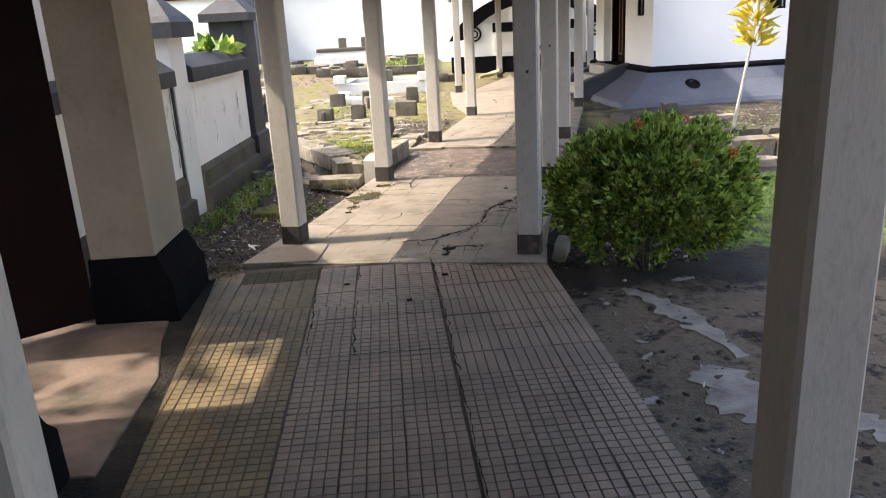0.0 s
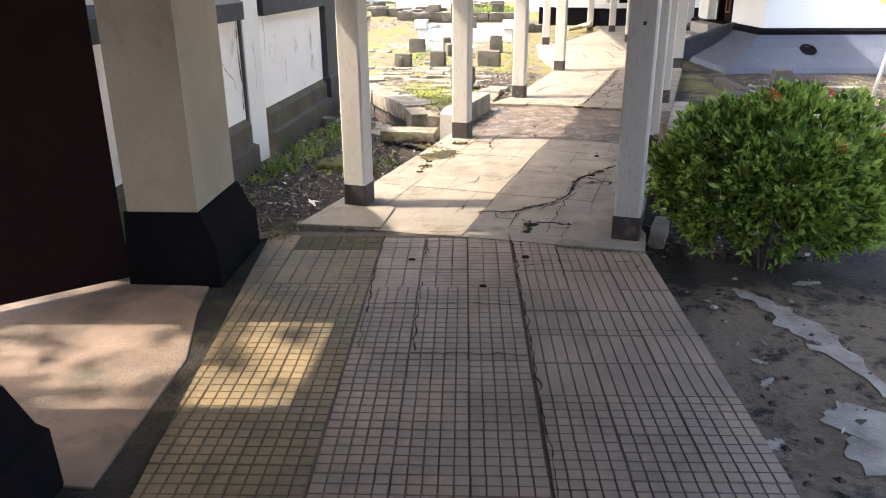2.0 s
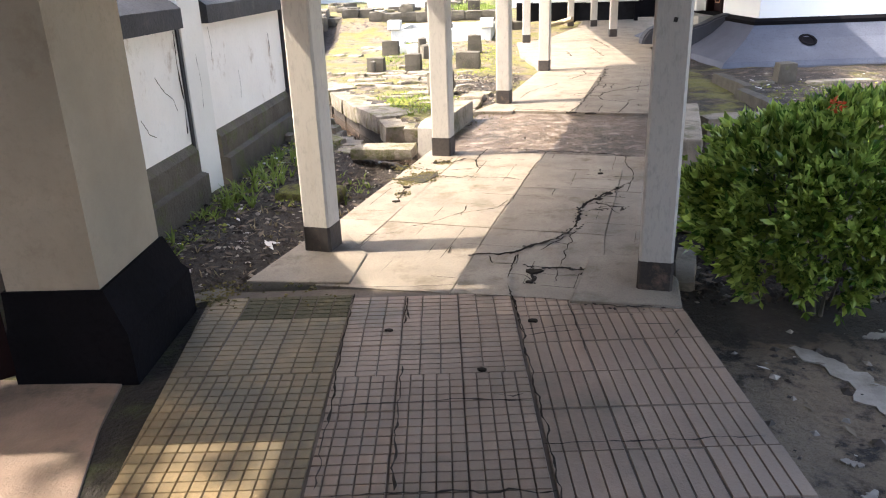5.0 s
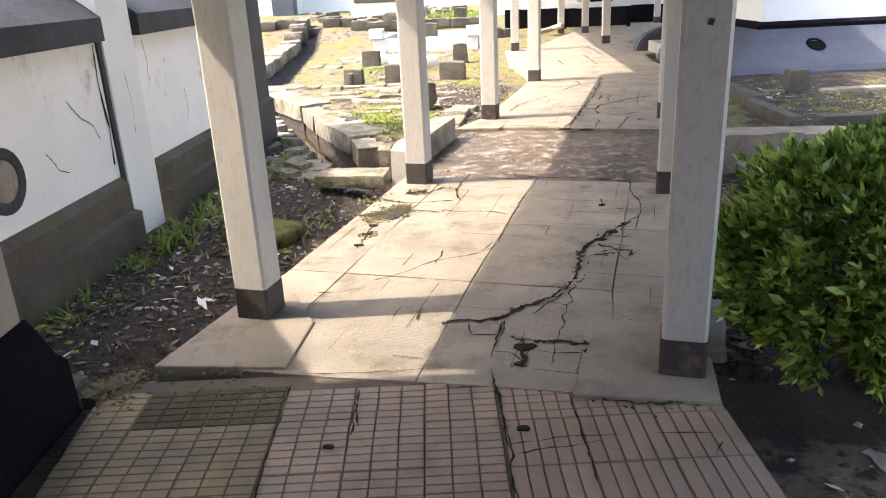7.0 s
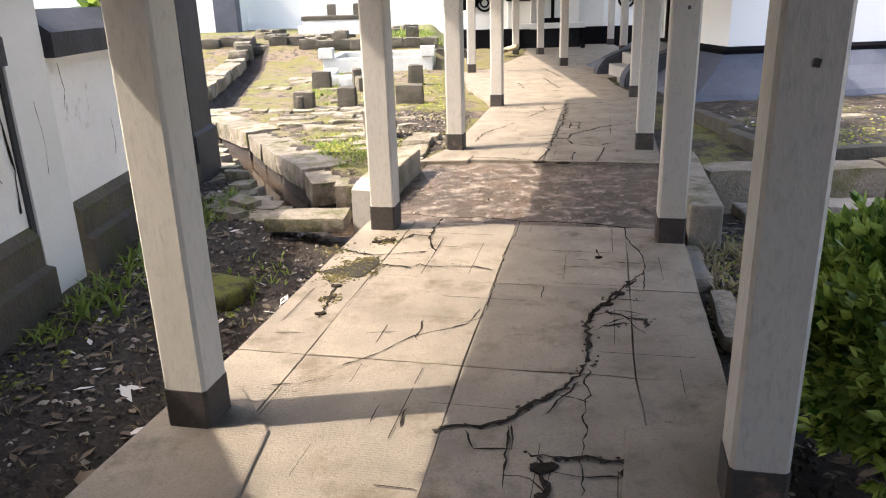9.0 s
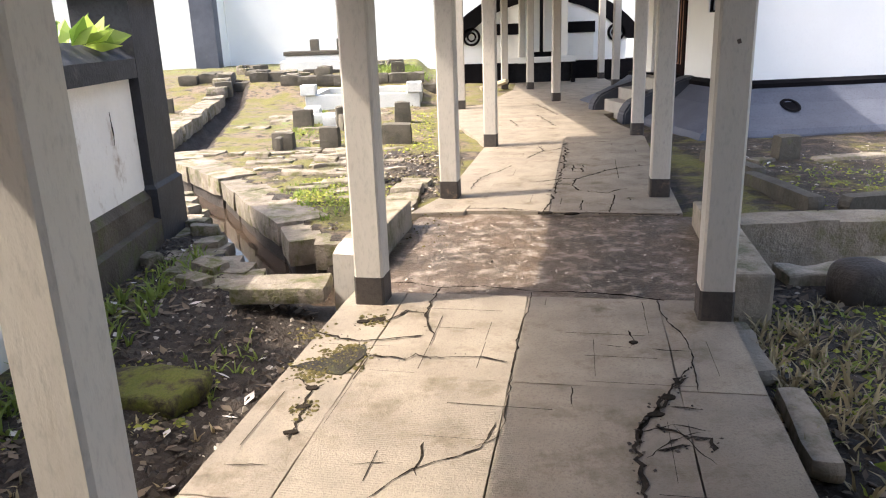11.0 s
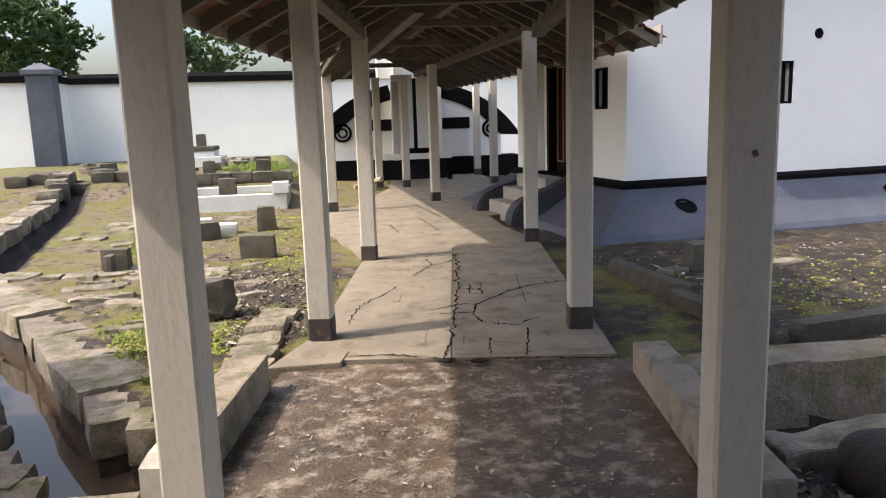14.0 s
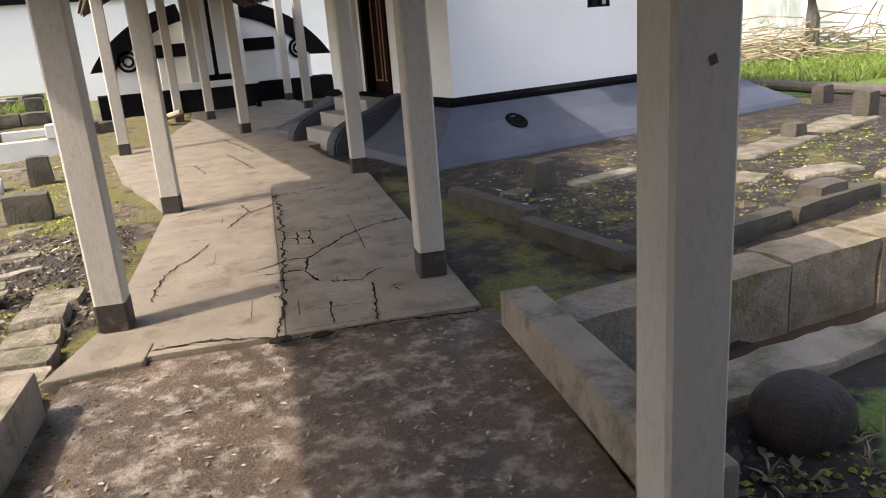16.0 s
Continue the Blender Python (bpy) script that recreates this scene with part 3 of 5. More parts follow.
# ---- roofs ----
def gable(name, m, half_left, s0, s1, z_eave_left, z_ridge, label, rafter_step=0.55, beams=0.92, half_right=None):
    roof = thing(name, m, label, "roof", kind="structure")
    slope = (z_ridge - z_eave_left) / half_left
    part("ridge_beam", box(-0.06, 0.06, s0, s1, z_ridge - 0.22, z_ridge - 0.06, 0.006), WOOD, roof)
    for sgn in (-1, 1):
        half = half_left if sgn < 0 or not half_right else half_right
        z_eave = z_ridge - slope * half
        b = sgn * beams
        part("wall_plate", box(b - 0.06, b + 0.06, s0 + 0.05, s1 - 0.05, z_eave + slope * (half - beams) - 0.17, z_eave + slope * (half - beams) - 0.03, 0.006), WOOD, roof)
        n = int((s1 - s0) / rafter_step)
        for i in range(n + 1):
            s = s0 + 0.06 + (s1 - s0 - 0.12) * i / n
            ringa = [(sgn * 0.03, s - 0.03, z_ridge - 0.13), (sgn * 0.03, s + 0.03, z_ridge - 0.13), (sgn * 0.03, s + 0.03, z_ridge - 0.03), (sgn * 0.03, s - 0.03, z_ridge - 0.03)]
            ringb = [(sgn * (half - 0.02), y, z - slope * (half - 0.05)) for _, y, z in ringa]
            bm = loft([ringa, ringb])
            bmesh.ops.recalc_face_normals(bm, faces=bm.faces)
            part("rafter", bm, WOOD, roof)
        for k in range(1, 8):
            x = half * k / 8
            z = z_ridge - slope * x - 0.02
            bm = box(sgn * x - 0.016, sgn * x + 0.016, s0, s1, z - 0.012, z + 0.012)
            part("batten", bm, WOOD, roof)
        zf = z_eave
        part("fascia_board", box(min(sgn * half, sgn * (half + 0.025)), max(sgn * half, sgn * (half + 0.025)), s0, s1, zf - 0.07, zf + 0.13, 0.004), FASCIA, roof, "weathered grey eaves board")
        # overlapping clay pantiles, joined
        rows, cols = 7, int((s1 - s0) / 0.04)
        verts, faces = [], []
        for r in range(rows):
            xa, xb = half * r / rows, half * (r + 1) / rows + 0.07
            za, zb = z_ridge - slope * xa + 0.0, z_ridge - slope * xb + 0.022
            base = len(verts)
            for c in range(cols + 1):
                s = s0 + (s1 - s0) * c / cols
                wv = 0.018 * math.sin(c * math.tau / 5.0)
                for lift in (0.0, 0.014):
                    verts.append((sgn * xa, s, za + wv + lift))
                    verts.append((sgn * xb, s, zb + wv + lift))
            for c in range(cols):
                a = base + 4 * c
                faces += [(a, a + 1, a + 5, a + 4), (a + 2, a + 6, a + 7, a + 3), (a + 1, a + 3, a + 7, a + 5)]
        me = bpy.data.meshes.new("roof_tiles")
        me.from_pydata(verts, [], faces)
        me.materials.append(ROOFT)
        ob = new("roof_tiles", me)
        ob.parent = roof
        tagged(ob, "weathered clay pantiles", kind="stuff")
    for k, s in enumerate(np.arange(s0 + 2.4, s1 - 0.3, 2.55)):
        zt = z_ridge - slope * beams
        part("tie_beam", box(-beams, beams, s - 0.04, s + 0.04, zt - 0.02, zt + 0.08, 0.005), WOOD, roof)
    return roof


gable("roof_1", WAY, 1.55, -0.78, 8.3, 2.13, 2.92, "low clay tile roof of the covered way with dark rafters", half_right=1.42)
gable("roof_2", pose(2.5, 0, 0), 1.75, 12.75, 24.2, 2.28, 3.2, "clay tile roof over the turn of the covered way")
# unseen ceiling and roof, added to keep the sun off the hall floor
hall = thing("ceiling", pose(0.35, 1.0, 0, rz=4.6), "unseen dark boarded ceiling added to shade the entrance hall", "ceiling", kind="structure")
part("boards", box(-2.45, 1.55, -5.0, 3.42, 2.62, 2.70), DARKWOOD, hall)
part("roof_cover", loft([ring(-2.6, 1.75, -5.2, 3.5, 2.72), ring(-0.6, -0.2, -3.2, 1.5, 3.7)]), ROOFT, hall)
for x in (-0.88, 0.80):
    part("wall_plate", box(x - 0.07, x + 0.07, -5.0, 3.4, 2.40, 2.62, 0.006), WOOD, hall)

single("wall_hall", box(-1.62, -1.30, -5.0, 1.30, -0.3, 2.62), PIER, "plain white wall along the entrance hall", "wall", kind="structure")
# unseen wall added west of the gate; it cuts sky light into the hall
single("wall_lane", box(-4.9, -4.6, -6.0, 5.4, -0.4, 2.6, 0.01), PIER, "unseen plain dingy wall added outside the gate", "wall", kind="structure")
single("wall_south", box(-1.60, 2.2, -5.3, -5.0, -0.3, 2.62), PIER, "plain white wall closing the entrance hall", "wall", kind="structure")

# ---- gate beside the hall ----
def gate_pier(m):
    p = thing("gate_pier", m, "thick dingy plastered gate pier with a flared black foot", "pier", "piers of the gate")
    part("shaft", loft([ring(-0.37, 0.0, 0.0, 0.6, 0.38), ring(-0.37, 0.0, 0.0, 0.6, 1.4), ring(-0.37, 0.0, 0.0, 0.6, 2.62)]), PIER, p)
    part("foot", loft([ring(-0.40, 0.10, -0.03, 0.68, -0.25), ring(-0.40, 0.09, -0.03, 0.67, 0.2), ring(-0.39, 0.07, -0.02, 0.64, 0.24), ring(-0.385, 0.015, -0.012, 0.612, 0.385)]), BLACK, p, "flared black painted foot")
    return p


gate_pier(pose(-1.25, 3.65, 0, rz=3))
gate_pier(pose(-1.10, 1.33, 0, rz=3))
leaf_door = thing("gate_leaf", pose(-1.64, 3.60, 0, rz=222), "dark maroon wooden gate leaf standing open", "door", "leaves of the gate")
part("frame_panel", box(0.0, 0.82, -0.05, 0.0, 0.03, 2.3, 0.006), DOOR, leaf_door)
for k in range(4):
    part("board", box(0.05 + 0.19 * k, 0.05 + 0.19 * k + 0.175, -0.066, -0.052, 0.1, 2.2, 0.004), DOOR, leaf_door)
for z in (0.12, 1.1, 2.08):
    part("rail", box(0.02, 0.80, -0.082, -0.067, z, z + 0.12, 0.004), DOOR, leaf_door)
# second leaf is an added blocker: its shadow makes the sun patch's near edge
copy_thing(leaf_door, pose(-1.51, 1.72, 0, rz=133))
single("threshold", solid([(-3.2, 2.0), (-0.94, 2.0), (-1.0, 2.85), (-1.15, 3.3), (-1.22, 3.62), (-3.2, 3.7)], -0.3, -0.012, 0.01), REDFLOOR, "worn reddish cement threshold of the gate", "floor", kind="structure")
# unseen canopy, added so that its shadow ends the sun patch on the tiles
single("gate_canopy", loft([ring(-2.3, -1.9, 1.3, 4.3, 2.38), ring(-2.3, -1.2, 1.3, 4.3, 2.60)]), ROOFT, "unseen tiled canopy added over the gate to bound the sun patch", "roof", kind="structure")


# ---- garden wall along the soil strip ----
def garden_wall():
    w = thing("wall_west", label="stained white garden wall with black coping and grey plinth", category="wall", kind="structure")

    def panel(y0, y1, hole=None):
        part("panel", box(-2.36, -2.10, y0, y1, -0.1, 1.22, 0.004), STAINED, w)
        part("coping", loft([[(-2.46, y0, 1.16), (-2.03, y0, 1.16), (-2.03, y1, 1.16), (-2.46, y1, 1.16)], [(-2.46, y0, 1.30), (-2.03, y0, 1.30), (-2.03, y1, 1.30), (-2.46, y1, 1.30)],
                             [(-2.28, y0, 1.43), (-2.2, y0, 1.43), (-2.2, y1, 1.43), (-2.28, y1, 1.43)]]), COPING, w, "black painted sloping coping")
        part("plinth", loft([ring(-2.40, -2.00, y0, y1, -0.4), ring(-2.40, -2.00, y0, y1, 0.06), ring(-2.40, -2.055, y0, y1, 0.075), ring(-2.40, -2.055, y0, y1, 0.24), ring(-2.38, -2.102, y0, y1, 0.30)]), PLINTH, w, "grey cement plinth in two steps")

    panel(3.9, 6.66)
    panel(7.16, 9.36)
    # added sweep towards the gate, shaped to throw shade on the first post pad
    sweep = [(3.9, 1.24), (5.62, 1.24), (5.42, 1.50), (5.05, 1.76), (4.7, 2.02), (4.3, 2.3), (3.9, 2.5)]
    bm = loft([[(-2.34, y, z) for y, z in sweep], [(-2.12, y, z) for y, z in sweep]])
    bmesh.ops.recalc_face_normals(bm, faces=bm.faces)
    part("swept_panel", bm, STAINED, w, "added wall sweep that shades the post pad")
    pil = part("pilaster", box(-2.42, -2.07, 6.70, 7.12, -0.3, 1.66, 0.006), WHITE, w, "white pilaster with a black pyramid cap")
    part("cap", loft([ring(-2.5, -1.98, 6.6, 7.24, 1.60), ring(-2.5, -1.98, 6.6, 7.24, 1.74), ring(-2.46, -2.02, 6.64, 7.2, 1.80), ring(-2.26, -2.22, 6.9, 6.94, 2.02)]), COPING, pil)
    part("joint", box(-2.3, -2.085, 6.655, 6.705, -0.2, 1.3), COPING, w, "dark gap beside the pilaster")
    end = part("end_pillar", loft([ring(-2.50, -2.00, 9.34, 9.98, -0.5), ring(-2.50, -2.00, 9.34, 9.98, 0.3), ring(-2.47, -2.03, 9.37, 9.95, 0.33), ring(-2.47, -2.03, 9.37, 9.95, 1.78)]), COPING, w, "black painted end pillar")
    part("cap", loft([ring(-2.56, -1.94, 9.28, 10.04, 1.76), ring(-2.56, -1.94, 9.28, 10.04, 1.86), ring(-2.26, -2.22, 9.6, 9.7, 2.12)]), COPING, end)
    med = bmesh.new()
    rings = [[(x, 5.5 + r * math.cos(k * math.tau / 24), 0.57 + r * math.sin(k * math.tau / 24)) for k in range(24)] for r, x in ((0.17, -2.11), (0.17, -2.088), (0.125, -2.088), (0.11, -2.096))]
    loft(rings, med)
    part("medallion", med, COPING, w, "round black-rimmed medallion")
    disc = loft([[(x, 5.5 + r * math.cos(k * math.tau / 20), 0.57 + r * math.sin(k * math.tau / 20)) for k in range(20)] for r, x in ((0.11, -2.1), (0.108, -2.092), (0.04, -2.086))])
    part("medallion_face", disc, CURB, w)

    for seed, line, width in ((1, ((6.62, 1.14), (6.60, 0.9), (6.63, 0.62), (6.60, 0.34)), 0.010), (2, ((6.2, 0.86), (6.32, 0.74), (6.44, 0.68), (6.5, 0.56)), 0.004), (3, ((7.30, 1.12), (7.33, 0.95), (7.28, 0.84)), 0.005),
                              (4, ((7.9, 0.70), (7.92, 0.55), (7.88, 0.44)), 0.006), (5, ((8.9, 0.95), (8.92, 0.78), (8.90, 0.70)), 0.012), (6, ((6.9, 0.95), (6.93, 0.7), (6.9, 0.5)), 0.003), (7, ((5.9, 0.62), (6.0, 0.5), (6.1, 0.46)), 0.004)):
        bm, rows = bmesh.new(), []
        x = -2.0655 if 6.7 < line[0][0] < 7.12 else -2.0965
        for (ya, za), (yb, zb) in zip(line, line[1:]):
            for k in range(6):
                y, z = ya + (yb - ya) * k / 6, za + (zb - za) * k / 6
                y += 0.012 * noise.noise(Vector((z * 30, seed, 0)))
                half = width * (0.4 + abs(noise.noise(Vector((z * 40, seed, 5)))) * 1.6)
                rows.append((bm.verts.new((x, y - half, z)), bm.verts.new((x, y + half, z + 0.004))))
        for p, q in zip(rows, rows[1:]):
            bm.faces.new((p[0], p[1], q[1], q[0]))
        part("wall_crack", bm, GROUT, w, "dark crack in the limewash")


garden_wall()


# ---- white house ----
HM = pose(4.42, 13.95, 0, rz=5.5)
house = thing("house", HM, "white limewashed house on a flared slate-blue plinth", "house", kind="structure")


def wall_cells(name, a0, a1, z0, z1, thick, holes, along, parent, material):
    """A wall from boxes round its openings. along 'x': faces -y; along 'y': faces -x."""
    cuts = sorted({a0, a1, *[h[0] for h in holes], *[h[1] for h in holes]})
    zs = sorted({z0, z1, *[h[2] for h in holes], *[h[3] for h in holes]})
    bm = bmesh.new()
    for p, q in zip(cuts, cuts[1:]):
        for r, s in zip(zs, zs[1:]):
            if any(h[0] <= p and q <= h[1] and h[2] <= r and s <= h[3] for h in holes):
                continue
            if along == "x":
                box(p, q, 0, thick, r, s, 0, bm)
            else:
                box(0, thick, p, q, r, s, 0, bm)
    bmesh.ops.remove_doubles(bm, verts=bm.verts, dist=0.0005)
    seen = {}
    for f in list(bm.faces):
        seen.setdefault(tuple(sorted((round(v.co.x, 3), round(v.co.y, 3), round(v.co.z, 3)) for v in f.verts)), []).append(f)
    bmesh.ops.delete(bm, geom=[f for fs in seen.values() if len(fs) > 1 for f in fs], context="FACES")
    return part(name, bm, material, parent)


WIN, SLIT, DOORH = (2.16, 2.57, 1.53, 2.10), (0.48, 0.86, 1.53, 2.08), (1.55, 2.35, 0.57, 2.5)
wall_cells("wall", 0, 4.75, 0.55, 3.9, 0.3, [WIN], "x", house, HOUSE)
wall_cells("wall", 0.301, 3.6, 0.55, 3.9, 0.3, [SLIT, DOORH], "y", house, HOUSE)
part("wall", box(4.45, 4.75, 0.301, 3.6, 0.55, 3.9), HOUSE, house)
part("wall", box(0.301, 4.449, 3.3, 3.6, 0.55, 3.9), HOUSE, house)
part("roof", loft([ring(-0.45, 5.2, -0.45, 4.05, 3.9), ring(-0.45, 5.2, -0.45, 4.05, 4.0), ring(1.9, 2.9, 1.6, 2.0, 5.6)]), ROOFT, house)
pl = [(0.88, -0.3), (0.85, -0.05), (0.80, 0.02), (0.55, 0.16), (0.32, 0.30), (0.16, 0.44), (0.10, 0.50)]
part("plinth", loft([ring(-o, 4.75 + o, -o, 3.6 + o, z) for o, z in pl]), SLATE, house, "slate-blue flared plinth")
part("plinth_moulding", loft([ring(-o, 4.75 + o, -o, 3.6 + o, z) for o, z in ((0.08, 0.49), (0.11, 0.50), (0.11, 0.555), (0.05, 0.59), (0.02, 0.60))]), BLACK, house, "black moulding along the plinth")


def opening(name, along, hole, pane_depth=0.16):
    a0, a1, z0, z1 = hole
    # the pane is a dark sheet in place of the room's shade
    w = part(name, box(a0, a1, pane_depth, pane_depth + 0.03, z0, z1) if along == "x" else box(pane_depth, pane_depth + 0.03, a0, a1, z0, z1), DARKHOLE, house, "small window with a dark sheet for its unlit inside")
    for k in range(1, 3):
        a = a0 + (a1 - a0) * k / 3
        part("bar", box(a - 0.012, a + 0.012, 0.06, 0.09, z0, z1) if along == "x" else box(0.06, 0.09, a - 0.012, a + 0.012, z0, z1), BLACK, w)
    f = 0.03
    for b in ((a0, a1, z0, z0 + f), (a0, a1, z1 - f, z1), (a0, a0 + f, z0 + f, z1 - f), (a1 - f, a1, z0 + f, z1 - f)):
        part("window_frame", box(b[0], b[1], 0.02, 0.06, b[2], b[3]) if along == "x" else box(0.02, 0.06, b[0], b[1], b[2], b[3]), BLACK, w)


opening("window", "x", WIN)
opening("window", "y", SLIT)
dr = part("door", box(0.10, 0.15, DOORH[0] + 0.08, DOORH[1] - 0.08, DOORH[2], DOORH[3] - 0.08, 0.004), DOOR, house, "dark maroon panelled door with tan trim lines")
for b in ((DOORH[0], DOORH[0] + 0.08, DOORH[2], DOORH[3]), (DOORH[1] - 0.08, DOORH[1], DOORH[2], DOORH[3]), (DOORH[0] + 0.08, DOORH[1] - 0.08, DOORH[3] - 0.08, DOORH[3])):
    part("door_frame", box(-0.03, 0.14, b[0], b[1], b[2], b[3], 0.004), DOOR, dr)
for y0 in (1.70, 2.0):
    for b in ((y0, y0 + 0.02, 0.75, 2.2), (y0 + 0.2, y0 + 0.22, 0.75, 2.2), (y0 + 0.02, y0 + 0.2, 0.75, 0.77), (y0 + 0.02, y0 + 0.2, 2.18, 2.2)):
        part("trim", box(0.088, 0.099, b[0], b[1], b[2], b[3]), TRIM, dr)
for x, z in ((0.66, 0.28), (4.05, 0.28)):
    v = loft([[(x + r * math.cos(k * math.tau / 20), -0.36 - d + 0.95 * r * math.sin(k * math.tau / 20), z + 0.58 * r * math.sin(k * math.tau / 20)) for k in range(20)] for r, d in ((0.135, -0.02), (0.135, 0.02), (0.10, 0.03), (0.08, 0.0))])
    part("vent", v, BLACK, house, "oval black vent in the plinth")
vh = loft([[(2.95 + r * math.cos(k * math.tau / 16), y, 2.46 + r * math.sin(k * math.tau / 16)) for k in range(16)] for r, y in ((0.07, 0.01), (0.07, -0.012), (0.052, -0.012), (0.045, -0.004))])
bmesh.ops.recalc_face_normals(vh, faces=vh.faces)
part("round_vent", vh, BLACK, house, "small round black vent high in the wall")
# pilaster beside the door
part("pilaster", box(-0.16, 0.0, 2.5, 3.0, 0.6, 3.9, 0.006), WHITE, house)

steps = thing("entrance_steps", HM, "pale steps between dark curved cheek walls up to the door", "steps")
for k in range(3):
    part("step", box(-0.95 + 0.24 * k, -0.2, 1.45, 2.55, -0.1 if k == 0 else 0.19 * k - 0.02, 0.19 * (k + 1), 0.012), FASCIA, steps)
for y0 in (1.12, 2.58):
    prof = [(-1.14, -0.1), (-1.13, 0.10), (-1.02, 0.26), (-0.75, 0.38), (-0.45, 0.46), (-0.25, 0.56), (-0.12, 0.60), (0.0, 0.62), (0.0, -0.1)]
    bm = loft([[(x, y0, z) for x, z in prof], [(x, y0 + 0.30, z) for x, z in prof]])
    bmesh.ops.recalc_face_normals(bm, faces=bm.faces)
    bmesh.ops.bevel(bm, geom=bm.edges[:], offset=0.03, segments=2, affect="EDGES")
    part("cheek_wall", bm, SLATED, steps, "dark slate curved cheek wall")

# ---- far gatehouse with the round black arch ----
GY = 24.6
gatehouse = thing("gatehouse", pose(3.5, GY, 0), "white gatehouse with curved black-edged wing walls", "gatehouse", kind="structure")


def wing(sgn):
    inner, outer, z0, n = 2.70, 3.15, -0.35, 14
    a0, a1 = math.radians(33), math.radians(76)
    arc = [(sgn * inner * math.cos(a0 + (a1 - a0) * k / n), z0 + 0.1 + 0.86 * inner * math.sin(a0 + (a1 - a0) * k / n)) for k in range(n + 1)]
    outl = arc + [(sgn * 0.65, 0.45), (arc[0][0], 0.45)]
    bm = loft([[(x, 0.0, z) for x, z in outl], [(x, 0.35, z) for x, z in outl]])
    bmesh.ops.recalc_face_normals(bm, faces=bm.faces)
    wg = part("wing_wall", bm, HOUSE, gatehouse)
    arco = [(sgn * outer * math.cos(a0 - 0.1 + (a1 - a0 + 0.1) * k / n), z0 + 0.1 + 0.86 * outer * math.sin(a0 - 0.1 + (a1 - a0 + 0.1) * k / n)) for k in range(n + 1)]
    outl = arc + arco[::-1]
    bm = loft([[(x, -0.06, z) for x, z in outl], [(x, 0.41, z) for x, z in outl]])
    bmesh.ops.recalc_face_normals(bm, faces=bm.faces)
    part("arch_band", bm, BLACK, wg, "black curved band")
    x0, x1 = sorted((sgn * 0.65, sgn * 2.75))
    part("plinth", box(x0, x1, -0.12, 0.5, -0.1, 0.47, 0.01), BLACK, wg, "black plinth")
    cx, cz = sgn * 1.98, 1.18
    for r0, r1, dep in ((0.24, 0.18, 0.06), (0.13, 0.085, 0.05)):
        bm = loft([[(cx + r * math.cos(k * math.tau / 24), y, cz + r * math.sin(k * math.tau / 24)) for k in range(24)] for r, y in ((r0, 0.0), (r0, -dep), (r1, -dep), (r1, 0.0))], cap=False)
        bmesh.ops.recalc_face_normals(bm, faces=bm.faces)
        part("ring_ornament", bm, BLACK, wg, "round black ring ornament")


wing(-1)
wing(1)
for sgn in (-1, 1):
    x0, x1 = sorted((sgn * 0.62, sgn * 1.35))
    part("panel", box(x0, x1, -0.10, 0.0, 0.48, 1.2, 0.01), WHITE, gatehouse)
    part("panel_cap", box(x0 - 0.03, x1 + 0.03, -0.13, 0.0, 1.21, 1.5, 0.01), BLACK, gatehouse, "black slab cap")
    part("jamb", box(min(sgn * 0.35, sgn * 0.62), max(sgn * 0.35, sgn * 0.62), -0.2, 0.4, 0.0, 3.2, 0.01), WHITE, gatehouse)
    part("jamb_foot", box(min(sgn * 0.33, sgn * 0.64), max(sgn * 0.33, sgn * 0.64), -0.23, 0.42, -0.1, 0.5, 0.01), BLACK, gatehouse)
# dark sheet painted as the shade within the doorway
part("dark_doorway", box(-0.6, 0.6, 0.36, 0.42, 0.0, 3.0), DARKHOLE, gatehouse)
part("top_wall", box(-1.0, 1.0, 0.05, 0.4, 2.55, 3.6), HOUSE, gatehouse)
# half-open white board leaves with dark lower panels, in the passage
for x0, x1 in ((-0.75, -0.2), (-0.1, 0.3)):
    part("door_leaf", box(x0, x1, -0.55, -0.5, 0.75, 2.6, 0.01), WHITE, gatehouse, "white vertical board leaf")
rail = thing("low_barrier", pose(3.5, GY - 1.6, 0), "white timber barrier rail across the way", "barrier")
part("rail", box(-1.25, 0.55, -0.04, 0.04, 0.52, 0.66, 0.01), WHITE, rail)
for x in (-1.2, 0.5):
    part("leg", box(x - 0.05, x + 0.05, -0.05, 0.05, 0.0, 0.52, 0.006), BLACK, rail)
# dark sheet below the rail, in the colour of the unlit openings
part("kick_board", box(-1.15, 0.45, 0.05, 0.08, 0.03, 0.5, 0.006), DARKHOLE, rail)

# ---- boundary walls ----
bw = thing("wall_north", label="tall white boundary wall with dark coping and a dark pier", category="wall", kind="structure")
for x0, x1, y in ((-40, -7.7, 31.2), (-7.1, 14.0, 32.8)):
    part("panel", box(x0, x1, y, y + 0.3, -0.3, 3.06, 0.01), HOUSE, bw)
    part("coping", loft([ring(x0, x1, y - 0.12, y + 0.42, 3.0), ring(x0, x1, y - 0.12, y + 0.42, 3.2), ring(x0, x1, y + 0.1, y + 0.2, 3.34)]), BLACK, bw)
part("panel", box(-7.35, -7.1, 31.6, 32.79, -0.3, 3.06), HOUSE, bw)
part("coping", box(-7.45, -7.0, 31.6, 32.6, 3.0, 3.22), BLACK, bw)
